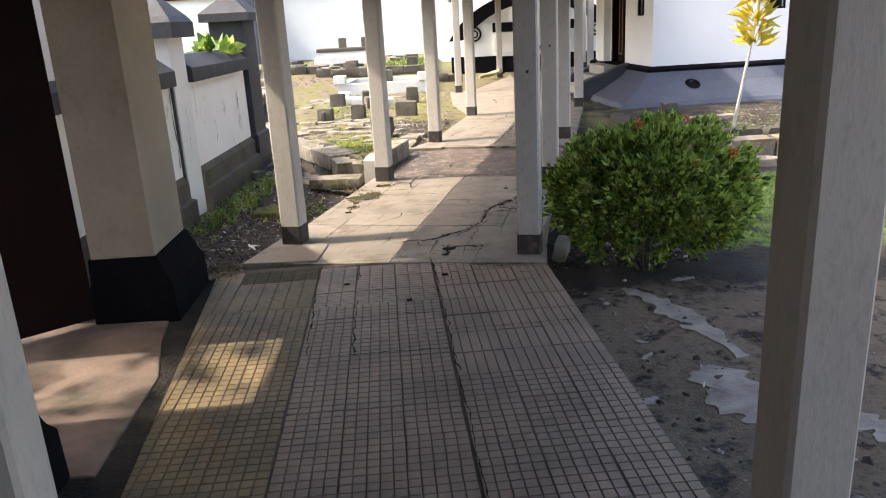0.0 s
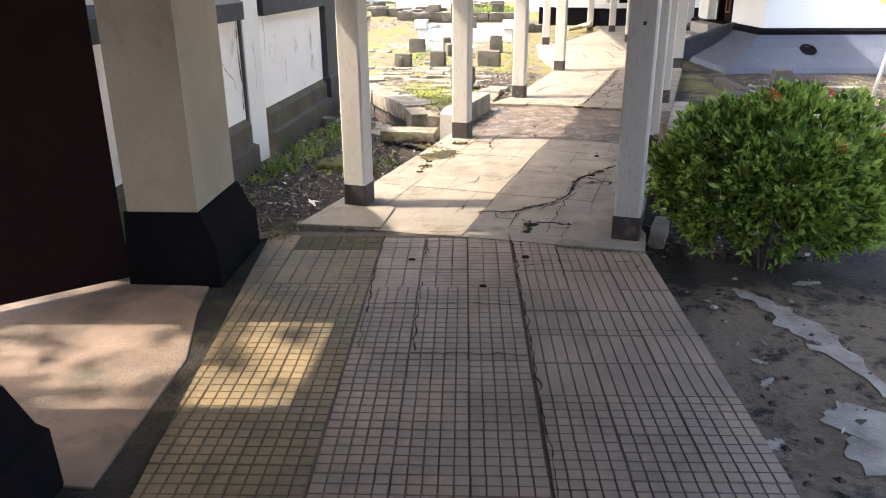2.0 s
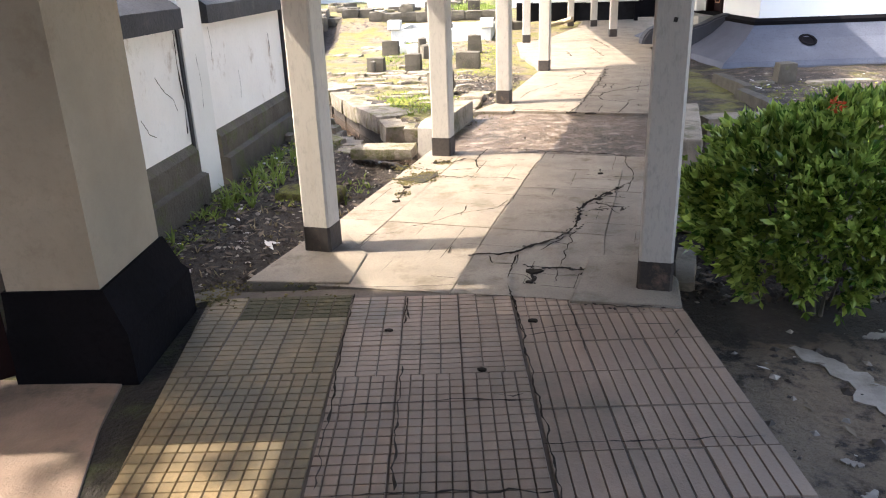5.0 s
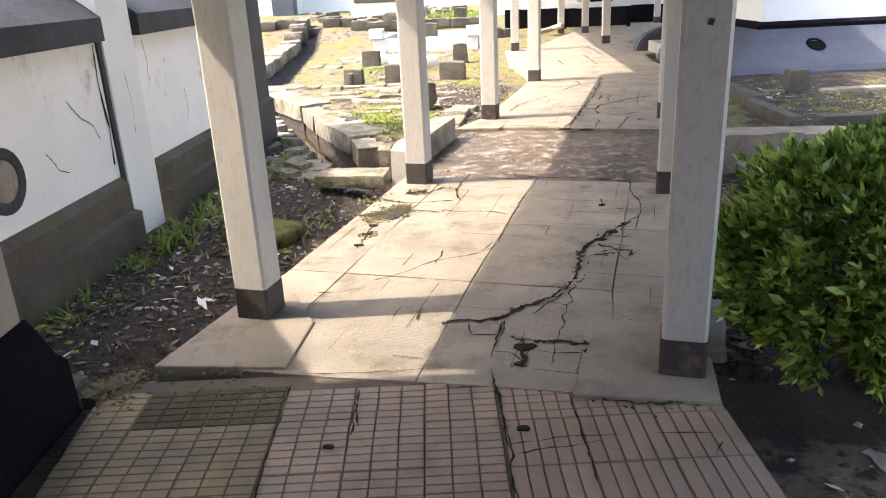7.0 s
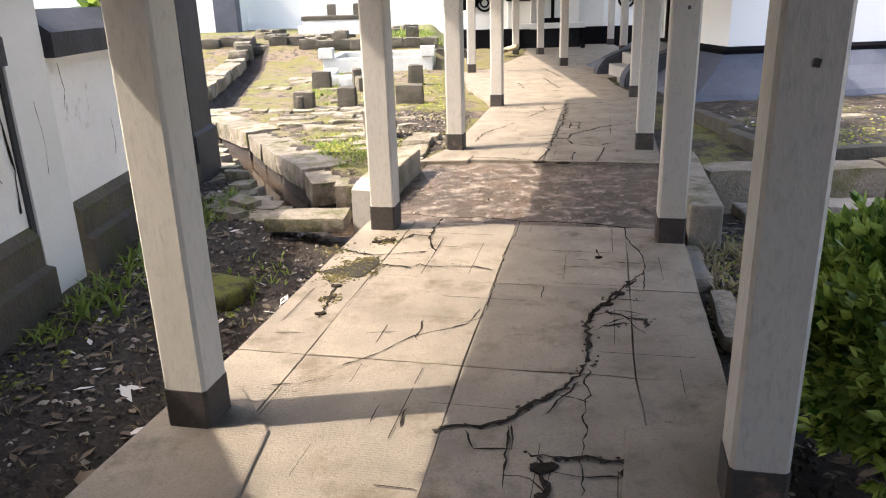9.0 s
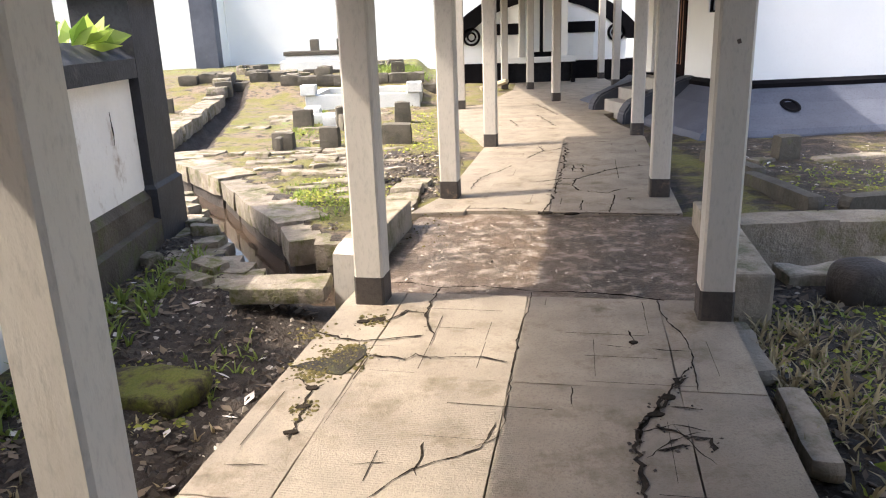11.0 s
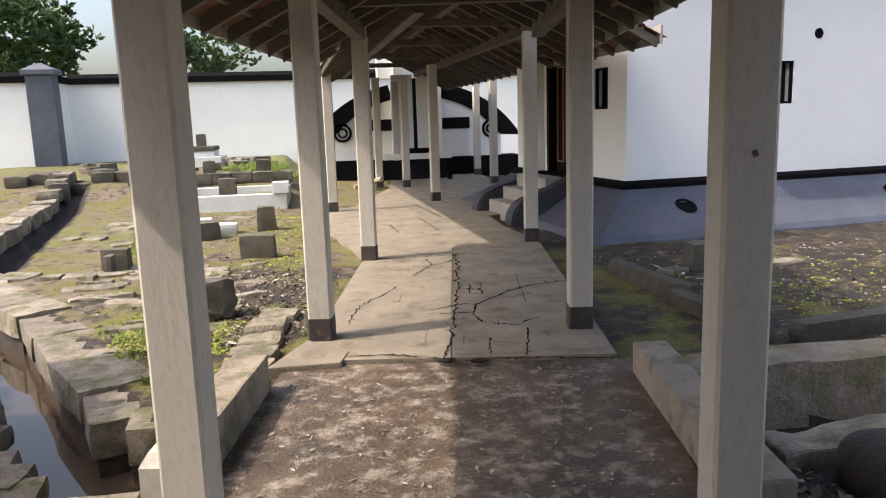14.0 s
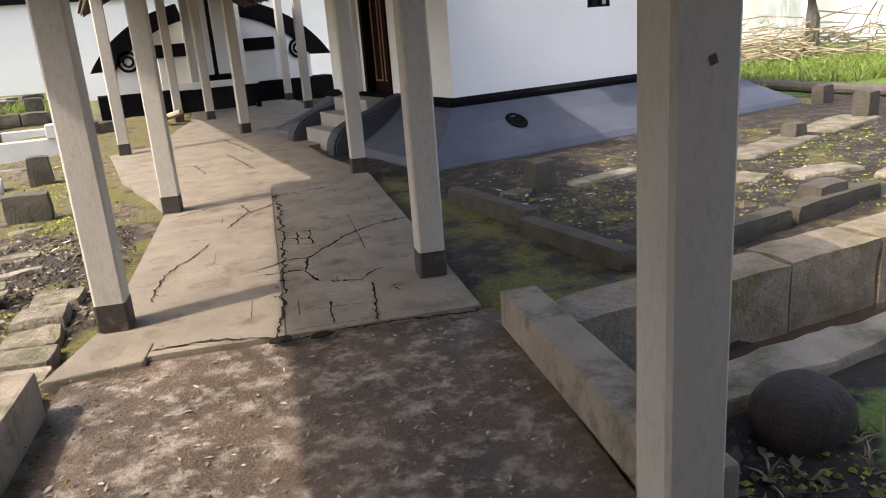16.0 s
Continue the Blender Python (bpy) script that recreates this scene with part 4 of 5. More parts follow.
part("pier", loft([ring(-7.85, -7.05, 30.95, 31.6, -0.3), ring(-7.85, -7.05, 30.95, 31.6, 3.2), ring(-7.95, -6.95, 30.85, 31.7, 3.24), ring(-7.95, -6.95, 30.85, 31.7, 3.38), ring(-7.5, -7.4, 31.2, 31.3, 3.6)]), SLATE, bw, "dark slate pier")
be = thing("wall_east", label="pale boundary wall beyond the yard", category="wall", kind="structure")
part("panel", box(24.0, 24.3, -12, 40, -0.3, 2.4, 0.01), HOUSE, be)
part("panel", box(14.0, 24.0, 30.0, 30.3, -0.3, 2.4, 0.01), HOUSE, be)


# ---- bridge curbs, canal banks and kerbs ----
def curb_block(name, u0, u1, s0, s1, z, label, seed):
    bm = bmesh.new()
    box(u0, u1, s0, s1, -0.5, z, 0.018, bm)
    bmesh.ops.subdivide_edges(bm, edges=[e for e in bm.edges if e.calc_length() > 0.3], cuts=6)
    roughen(bm, 0.006, 5, seed)
    ob = single(name, bm, CURB, label, "curb")
    ob.matrix_basis = WAY
    return ob


curb_block("bridge_curb", -1.27, -1.07, 3.03, 4.15, 0.19, "low rough concrete curb beside the bridge deck", 1)
curb_block("bridge_curb", 1.02, 1.22, 2.62, 4.32, 0.16, "low rough concrete curb on the canal bridge", 5)
bm = loft([ring(-1.27, -1.065, 2.84, 3.025, -0.4), ring(-1.27, -1.065, 2.84, 3.025, 0.14), ring(-1.24, -1.09, 2.88, 3.02, 0.19)])
eb = single("curb_end", roughen(bm, 0.012, 6, 2), POST, "cream painted rounded end of the bridge curb", "curb")
eb.matrix_basis = WAY


def stone_at(name, x, y, w, d, h, turn, seed, label, category, material=STONE, sink=0.03, group="", amount=0.02, z=None, round_off=0.11):
    ob = single(name, stone_block(w, d, h + sink, seed, 3, amount, round_off), material, label, category, group)
    base = float(ground_height(x, y)) if z is None else z
    ob.matrix_basis = pose(x, y, base - sink, rz=turn)
    return ob


rnd = random.Random(4)
# far bank: squared pale stones in a row
bank = [(-0.42, 9.0), (-0.74, 8.98), (-0.90, 9.46), (-1.29, 10.26), (-1.93, 11.58), (-2.86, 12.95), (-3.15, 13.6)]
k = 0
for (ax, ay), (bx, by) in zip(bank, bank[1:]):
    L = math.hypot(bx - ax, by - ay)
    n = max(1, round(L / 0.62))
    for i in range(n):
        t = (i + 0.5) / n
        x, y = ax + (bx - ax) * t, ay + (by - ay) * t
        ang = math.degrees(math.atan2(by - ay, bx - ax))
        top, depth, turn = rnd.uniform(-0.06, -0.02), rnd.uniform(0.40, 0.48), ang + rnd.uniform(-3, 3)
        stone_at("bank_stone", x, y, L / n - 0.01, depth, 0.17, turn, k, "pale flat-topped stone edging the canal bank", "stone", group="stones of the canal bank", amount=0.014, z=top - 0.17, round_off=0.05)
        # added lower course, coloured darker than the edging stone on top
        stone_at("footing_stone", x, y, L / n - 0.02, depth - 0.07, 0.42, turn, k + 60, "dark stone under the canal edging", "stone", BOULDER, group="footing stones of the canal bank", amount=0.014, z=top - 0.195 - 0.42, round_off=0.05)
        k += 1
# near bank: loose flat stones
for i in range(13):
    t = i / 12
    x = np.interp(t, [0, 0.35, 0.7, 1], [-1.30, -1.62, -2.02, -2.75]) + rnd.uniform(-0.06, 0.05)
    y = np.interp(t, [0, 0.35, 0.7, 1], [8.25, 9.05, 9.95, 11.3])
    stone_at("flat_stone", x, y, rnd.uniform(0.42, 0.66), rnd.uniform(0.18, 0.28), rnd.uniform(0.08, 0.13), rnd.uniform(-18, 8), 40 + i, "flat weathered stone lying on the canal edge", "stone", group="loose stones by the canal", amount=0.014, z=-0.24, round_off=0.05)
for i in range(9):
    x = -1.25 - 0.55 * rnd.random() - 0.09 * i
    stone_at("flat_stone", x, 8.2 + 0.33 * i + rnd.uniform(-0.1, 0.1), rnd.uniform(0.2, 0.36), rnd.uniform(0.14, 0.24), 0.07, rnd.uniform(-40, 20), 60 + i, "small flat stone sunk in the mud", "stone", group="loose stones by the canal", amount=0.025)
stone_at("flat_stone", -0.80, 7.92, 0.60, 0.30, 0.07, -4, 81, "pale flat slab bridging the canal edge", "stone", amount=0.012, z=-0.10, round_off=0.06)
for x, y, w, d, h in ((-0.16, 9.55, 0.34, 0.24, 0.06), (-0.13, 9.85, 0.32, 0.26, 0.07), (-0.10, 10.15, 0.3, 0.28, 0.06), (-0.06, 10.46, 0.3, 0.26, 0.08), (0.02, 10.8, 0.3, 0.3, 0.06), (-0.18, 9.28, 0.28, 0.2, 0.07)):
    stone_at("edging_stone", x, y, w, d, h, -10, x * 31 + y, "mossy edging stone in a short row", "stone", group="edging stones by the curb", material=STONE)
# right side of the canal
def long_wall(name, y0, y1, z0, z1, material, label, seed):
    bm = box(2.27, 12.0, y0, y1, z0, z1, 0.02)
    bmesh.ops.subdivide_edges(bm, edges=[e for e in bm.edges if e.calc_length() > 2], cuts=110)
    single(name, roughen(roughen(bm, 0.03, 3.0, seed), 0.02, 9.0, seed + 4), material, label, "canal wall", kind="structure")


long_wall("wall_canal", 8.60, 8.74, -0.65, -0.02, PLINTH, "mossy concrete wall on the canal bank", 3)
for i in range(13):
    stone_at("canal_block", 2.64 + 0.735 * i, 8.645 + rnd.uniform(-0.02, 0.02), rnd.uniform(0.70, 0.732), rnd.uniform(0.30, 0.36), 0.70, rnd.uniform(-2.5, 2.5), 500 + i, "rough mossy block of the canal wall", "stone", MOSSWALL, group="blocks of the canal wall", amount=0.022, z=-0.64 + rnd.uniform(-0.02, 0.015), round_off=0.03)
long_wall("kerb_canal", 7.70, 7.94, -0.65, -0.045, CURB, "worn reddish concrete kerb along the canal", 8)
bm = stone_block(0.35, 0.31, 0.34, 7.7, 5, 0.025, 0.36)
ob = single("boulder", bm, BOULDER, "dark round-topped boulder beside the canal kerb", "stone", smooth=True)
ob.matrix_basis = pose(2.56, 7.46, -0.22)
for i, (x, y, a) in enumerate(((1.62, 6.75, 80), (1.55, 6.05, 77), (1.40, 5.35, 77))):
    stone_at("kerb_stone", x, y, 0.62, 0.12, 0.06, a, 140 + i, "rough grey kerb stone along the path", "stone", CURB, group="kerb stones beside the path", amount=0.02)
for i, (x, y, a, ln) in enumerate(((3.24, 11.0, 93, 1.3), (3.17, 9.75, 93, 1.2), (4.0, 9.22, 6, 1.3), (5.2, 9.36, 6, 1.1))):
    stone_at("plot_kerb", x, y, ln, 0.14, 0.14, a, 150 + i, "dark mossy kerb of a grave plot", "kerb", GRAVE, group="kerbs of the grave plot", amount=0.012)
for i, (x, y, w, d, a) in enumerate(((4.75, 11.45, 0.9, 0.2, 8), (5.65, 10.55, 0.35, 0.3, 20), (6.3, 10.3, 0.7, 0.3, -8), (6.6, 9.75, 0.6, 0.3, 14), (7.0, 11.5, 1.5, 0.45, 14), (8.6, 11.9, 1.4, 0.5, 14), (3.75, 11.45, 0.3, 0.2, 30))):
    stone_at("paving_slab", x, y, w, d, 0.045, a, 160 + i, "pale mossy flat slab lying in the soil", "slab", STONE, group="flat slabs in the yard", amount=0.015)

# ---- grave stones ----
def headstone(x, y, w, d, h, turn, seed, z=None):
    return stone_at("grave_marker", x, y, w, d, h, turn, seed, "dark mossy block grave marker set in the ground", "gravestone", GRAVE, 0.06, "grave markers", 0.012, z)


for i, (x, y, w, d, h, a) in enumerate(((-1.76, 13.55, 0.30, 0.17, 0.25, -8), (-1.15, 13.62, 0.27, 0.2, 0.29, -6), (-0.25, 13.68, 0.42, 0.26, 0.27, -4), (-0.22, 15.9, 0.27, 0.2, 0.36, 0), (-1.84, 15.85, 0.33, 0.2, 0.3, -6),
                                       (-1.20, 15.6, 0.16, 0.3, 0.36, 10), (-1.02, 15.4, 0.38, 0.3, 0.25, 20), (-0.48, 23.2, 0.35, 0.2, 0.3, 0), (-1.8, 24.0, 0.3, 0.2, 0.3, 0), (-1.78, 13.3, 0.09, 0.2, 0.2, 0),
                                       (4.06, 11.52, 0.25, 0.2, 0.26, 5), (5.16, 9.42, 0.34, 0.2, 0.22, 5), (7.58, 11.7, 0.26, 0.2, 0.18, 10), (9.24, 12.02, 0.3, 0.22, 0.36, 10), (10.2, 13.4, 0.3, 0.2, 0.28, 10), (6.68, 11.85, 0.2, 0.2, 0.22, 8),
                                       (-5.2, 19.2, 0.4, 0.25, 0.3, 12), (-4.4, 21.0, 0.4, 0.25, 0.3, 12))):
    headstone(x, y, w, d, h, a, 200 + i)
bm = roughen(stone_block(0.30, 0.26, 0.32, 3.3, 5, 0.06), 0.03, 14.0, 2.0)
ob = single("broken_stone", bm, GRAVE, "rough broken dark stone standing on the terrace", "stone")
ob.matrix_basis = pose(-0.50, 11.0, -0.06, rz=20)
# long kerb of stones on the grave terrace
for i in range(10):
    t = (i + 0.5) / 10
    x, y = -3.55 - 1.25 * t, 13.9 + 9.2 * t
    stone_at("terrace_kerb", x, y, 0.90, 0.42, 0.22, 97.5 + rnd.uniform(-3, 3), 230 + i, "long pale kerb stone on the grave terrace", "stone", STONE, group="kerb stones of the terrace", amount=0.03)
for i in range(16):
    stone_at("terrace_stone", -5.5 + 0.42 * i, 21.6 + rnd.uniform(-0.1, 0.1) + (0.6 if i < 6 else 0), 0.46, 0.35, 0.22, rnd.uniform(-5, 5), 250 + i, "dark weathered stone of the terrace edge", "stone", GRAVE, group="stones of the terrace edge", amount=0.03)
for i in range(34):
    stone_at("rubble_stone", rnd.uniform(-5.5, -0.4), rnd.uniform(21.9, 27.5), rnd.uniform(0.25, 0.6), rnd.uniform(0.2, 0.4), rnd.uniform(0.08, 0.24), rnd.uniform(0, 90), 280 + i, "weathered rubble stone on the raised terrace", "stone", GRAVE if i % 3 else STONE, group="rubble on the terrace", amount=0.035)
for i in range(18):
    stone_at("paving_stone", rnd.uniform(-3.0, -0.6), rnd.uniform(11.0, 18.0), rnd.uniform(0.25, 0.6), rnd.uniform(0.15, 0.35), 0.03, rnd.uniform(-20, 20), 320 + i, "flat pale stone sunk in the grave terrace", "stone", STONE, group="flat stones of the terrace", amount=0.02)

pr = random.Random(44)
for i in range(120):
    x, y = pr.uniform(-2.6, -0.25), pr.uniform(9.6, 13.4)
    if float(seg_dist(x, y, CANAL)) < 0.75 or float(seg_dist(x, y, bank)) < 0.3:
        continue
    stone_at("paving_stone", x, y, pr.uniform(0.18, 0.5), pr.uniform(0.09, 0.22), pr.uniform(0.015, 0.04), pr.uniform(-14, 10), 600 + i, "flat pale stone sunk in the grave terrace", "stone", STONE, group="flat stones of the terrace", amount=0.025)

tomb = thing("tomb_border", pose(-1.05, 19.8, -0.06, rz=-2), "white tiled border of a grave with a dark headstone", "grave")
for b in ((-1.15, 1.15, -1.05, -0.85, 0.29), (-1.15, -0.95, -0.845, 0.9, 0.29), (0.95, 1.15, -0.845, 0.9, 0.29), (-1.15, 1.15, 0.905, 1.05, 0.29)):
    part("border_wall", box(b[0], b[1], b[2], b[3], -0.1, b[4], 0.012), TOMB, tomb)
for x in (-1.08, 1.05):
    part("corner_block", box(x - 0.15, x + 0.15, -1.10, -0.80, 0.295, 0.50, 0.015), TOMB, tomb)
part("headstone", stone_block(0.35, 0.16, 0.55, 9.0, 3, 0.01), GRAVE, tomb)
for i, (x, y, w, d, h) in enumerate(((-1.45, 16.5, 0.9, 0.3, 0.16), (-1.3, 15.95, 0.5, 0.25, 0.2), (-0.8, 15.9, 0.35, 0.28, 0.16), (-1.9, 17.4, 0.3, 0.8, 0.2))):
    stone_at("white_grave_block", x, y, w, d, h, 4, 360 + i, "white painted block of a low grave", "gravestone", TOMB, group="white grave blocks", amount=0.008)
far = thing("stepped_tomb", pose(-2.9, 27.3, 0.33, rz=-3), "white stepped tomb slab with two dark headstones", "tomb")
part("lower_slab", box(-1.2, 1.2, -0.6, 0.6, 0.0, 0.30, 0.02), TOMB, far)
part("upper_slab", box(-1.05, 1.0, -0.45, 0.45, 0.302, 0.46, 0.02), TOMB, far)
part("cover_slab", box(-1.1, 1.02, -0.5, 0.5, 0.463, 0.58, 0.02), GRAVE, far)
for x in (-0.22, 0.6):
    hs = stone_block(0.28, 0.16, 0.36, x, 3, 0.01)
    bmesh.ops.translate(hs, verts=hs.verts, vec=(x, 0, 0.57))
    part("headstone", hs, GRAVE, far)

# ---- cracks filled with soil ----
grit, gr = bmesh.new(), random.Random(71)


def crack(points, width=0.012, seed=0.0):
    """A ragged soil-filled ribbon along a broken line, with crumbs beside it."""
    bm, cr, pts = bmesh.new(), random.Random(seed), []
    for a, b in zip(points, points[1:]):
        n = max(3, round(math.dist(a, b) / 0.03))
        pts += [(x + cr.uniform(-0.55, 0.55) * width, y + cr.uniform(-0.55, 0.55) * width) for x, y in jag(a, b, n, 0.03 * math.dist(a, b) + 0.4 * width, seed + a[0] * 3, 0.35)[:-1]]
    pts.append(points[-1])
    left, right, n = [], [], len(pts)
    for i, p in enumerate(pts):
        q, r = pts[max(i - 1, 0)], pts[min(i + 1, n - 1)]
        d = Vector((r[0] - q[0], r[1] - q[1])).normalized()
        swell = 0.35 + 1.1 * abs(noise.noise(Vector((i * 0.35 + seed, seed, 3.3))))
        w, w2 = [width * swell * cr.uniform(0.2, 1.25) * (0.15 if i in (0, n - 1) else 1) for _ in range(2)]
        left.append(bm.verts.new((p[0] - d.y * w, p[1] + d.x * w, 0.0095)))
        right.append(bm.verts.new((p[0] + d.y * w2, p[1] - d.x * w2, 0.0095)))
        if width > 0.007 and gr.random() < 0.7:
            chunk(grit, p[0] + gr.gauss(0, width * 1.2), p[1] + gr.gauss(0, width * 1.2), 0.009, width * gr.uniform(0.25, 0.7), gr)
    for i in range(n - 1):
        bm.faces.new((right[i], right[i + 1], left[i + 1], left[i]))
    return bm


CR_A = [[(0.12, 4.97), (0.16, 5.0), (0.28, 4.99), (0.38, 5.02), (0.46, 5.11), (0.57, 5.2), (0.69, 5.33), (0.74, 5.43)], [(0.74, 5.43), (0.78, 5.62), (0.82, 5.82), (0.87, 5.95), (1.04, 6.18)], [(0.42, 4.82), (0.5, 4.8), (0.64, 4.78), (0.77, 4.76)], [(0.46, 4.8), (0.46, 4.63), (0.43, 4.58)], [(0.74, 4.76), (0.69, 4.58), (0.71, 4.38), (0.75, 4.32)], [(0.75, 4.32), (0.91, 4.31), (1.06, 4.33)]]
CR_B = [[(0.86, 5.91), (0.99, 5.95), (1.11, 5.89)], [(0.99, 5.95), (1.02, 5.77), (1.05, 5.68)], [(0.83, 5.74), (0.95, 5.84), (1.07, 5.89)], [(0.23, 4.97), (0.25, 4.86), (0.38, 4.85), (0.39, 5.0)], [(0.38, 5.0), (0.33, 4.64)], [(0.5, 4.79), (0.47, 4.66)], [(0.46, 4.73), (0.58, 4.69), (0.7, 4.68)], [(0.33, 4.57), (0.35, 4.42), (0.37, 4.25), (0.4, 4.04)], [(0.12, 4.43), (0.23, 4.43), (0.33, 4.43)], [(0.32, 4.71), (0.42, 4.69), (0.46, 4.61)], [(0.73, 5.39), (0.56, 4.59)], [(0.57, 5.2), (0.69, 5.13)], [(0.68, 5.29), (0.51, 5.05)], [(0.77, 4.76), (0.88, 4.76)]]
CR_C = [[(-0.53, 5.33), (-0.41, 5.34), (-0.28, 5.4)], [(-0.29, 5.46), (-0.16, 5.55), (0.03, 5.74), (0.27, 5.85), (0.34, 6.03)], [(0.04, 5.7), (0.07, 5.91)], [(-0.12, 5.01), (-0.08, 5.16)], [(0.0, 5.0), (0.02, 5.13)], [(-0.42, 4.54), (-0.26, 4.54), (-0.08, 4.55), (0.09, 4.57)], [(0.39, 4.07), (0.57, 4.11), (0.76, 4.12)], [(0.87, 4.13), (1.05, 4.13)], [(-0.19, 5.79), (-0.06, 5.79)], [(-0.63, 5.82), (-0.47, 5.81)], [(0.61, 4.34), (0.64, 4.01), (0.65, 3.87)], [(-0.17, 4.39), (-0.12, 4.17)]]
CR_D = [[(-0.48, 7.01), (-0.33, 6.9), (-0.24, 6.85), (-0.05, 6.87), (0.08, 6.89)], [(-0.28, 7.08), (-0.11, 7.1), (-0.01, 7.23), (0.09, 7.17)], [(0.18, 7.57), (0.12, 7.37), (0.09, 7.17), (0.1, 6.98), (0.13, 6.88)], [(-0.22, 6.68), (-0.09, 6.66), (-0.01, 6.62)], [(-0.01, 6.62), (0.03, 6.68), (0.1, 6.63), (0.24, 6.62), (0.34, 6.61), (0.45, 6.54)], [(-0.55, 6.45), (-0.47, 6.47), (-0.4, 6.37), (-0.35, 6.41)], [(-0.4, 6.37), (-0.41, 6.23), (-0.42, 6.09), (-0.43, 5.96)]]
CR_E = [[(0.68, 7.43), (0.63, 7.2), (0.55, 6.93), (0.47, 6.54), (0.41, 6.22), (0.38, 6.07), (0.34, 5.9)], [(0.23, 5.85), (0.3, 5.89), (0.35, 5.93)], [(1.32, 7.23), (1.28, 6.94), (1.3, 6.77), (1.28, 6.57)], [(1.28, 6.57), (1.22, 6.37), (1.17, 6.19)], [(0.89, 6.69), (1.02, 6.64)], [(1.1, 6.62), (1.28, 6.57)], [(1.06, 6.84), (1.06, 6.72), (1.01, 6.63)], [(0.68, 6.29), (0.65, 6.12)]]
CR_F = [[(1.21, 6.42), (1.06, 6.21), (1.0, 6.09), (0.93, 6.02), (0.87, 5.96), (0.82, 5.79)], [(1.18, 6.32), (1.07, 6.23)], [(1.01, 6.09), (1.13, 6.05)], [(0.92, 5.94), (1.01, 5.86), (1.09, 5.85), (1.07, 5.76)], [(0.87, 5.79), (1.01, 5.8)]]
CR_G = [[(-0.19, 7.69), (-0.0, 7.68), (0.18, 7.57), (0.43, 7.57), (0.67, 7.45), (1.02, 7.38), (1.19, 7.32), (1.36, 7.21)]]
CR_H = [[(1.9, 12.87), (1.56, 11.24), (1.35, 10.39), (1.17, 9.67), (1.03, 9.25)], [(1.26, 11.81), (1.51, 12.25)], [(1.51, 12.61), (1.53, 12.23), (1.79, 12.43)], [(1.56, 10.53), (1.73, 10.71), (2.01, 10.96)], [(2.01, 10.96), (2.23, 11.07), (2.55, 11.13)], [(1.07, 10.47), (1.22, 10.49), (1.48, 10.59), (1.56, 10.53)], [(1.56, 10.53), (1.47, 10.29), (1.21, 10.36)], [(1.47, 10.29), (1.48, 10.01)]]
CR_I = [[(1.57, 11.33), (1.69, 11.29), (1.78, 11.25), (1.68, 10.85)], [(1.53, 11.16), (1.72, 11.04)], [(1.5, 11.01), (1.68, 10.87)], [(1.69, 11.29), (1.6, 10.94)], [(1.54, 9.97), (1.7, 9.87), (1.84, 10.0), (1.91, 10.02)], [(1.75, 9.8), (1.66, 9.52), (1.55, 9.19)], [(1.8, 9.64), (1.85, 9.55)], [(0.52, 10.26), (0.65, 10.79), (0.87, 11.08), (1.04, 11.38)], [(1.43, 9.63), (1.34, 9.29)], [(0.93, 12.54), (1.3, 12.72), (1.78, 12.75), (2.47, 12.82)]]
CR_J = [[(0.45, 9.5), (0.73, 9.46), (0.99, 9.31), (1.08, 9.2), (1.33, 9.19), (1.59, 9.14), (2.05, 9.0)]]
CR_K = [[(2.25, 17.7), (2.35, 15.9)], [(2.02, 15.96), (2.05, 14.53)], [(1.5, 15.39), (1.52, 14.62)]]
CR_M = [[(-0.43, 4.45), (-0.39, 4.0), (-0.33, 3.48), (-0.28, 2.97)], [(-0.16, 4.42), (-0.14, 4.12)], [(-0.1, 3.74), (-0.07, 3.35), (-0.03, 2.97)], [(-0.32, 3.44), (-0.09, 3.47), (0.15, 3.5), (0.42, 3.49)], [(-0.26, 2.94), (0.06, 2.97), (0.47, 2.99)], [(0.35, 4.49), (0.41, 3.79), (0.46, 3.18), (0.5, 2.67)], [(0.5, 2.67), (0.54, 2.27), (0.56, 1.96), (0.59, 1.7)], [(0.44, 3.23), (0.74, 3.25), (1.18, 3.29)], [(0.27, 3.54), (0.34, 3.52), (0.38, 3.54)], [(0.41, 4.02), (0.7, 4.09)], [(1.03, 4.02), (1.07, 4.08)]]
CRACKS = ((CR_A, 0.019), (CR_B, 0.0065), (CR_C, 0.006), (CR_D, 0.011), (CR_E, 0.006), (CR_F, 0.016), (CR_G, 0.011), (CR_H, 0.015), (CR_I, 0.012), (CR_J, 0.016), (CR_K, 0.014), (CR_M, 0.0065))
for gi, (group, width) in enumerate(CRACKS):
    for ci, pts in enumerate(group):
        part("crack", crack(pts, width, gi * 10 + ci), GROUT, floor, "dark soil-filled crack")
single("crack_crumbs", grit, CLOD, "crumbs of soil along the cracks in the slabs", "debris", kind="stuff")
# fine broken joints between the worn tiles of the slabs
jr, bm = random.Random(33), bmesh.new()
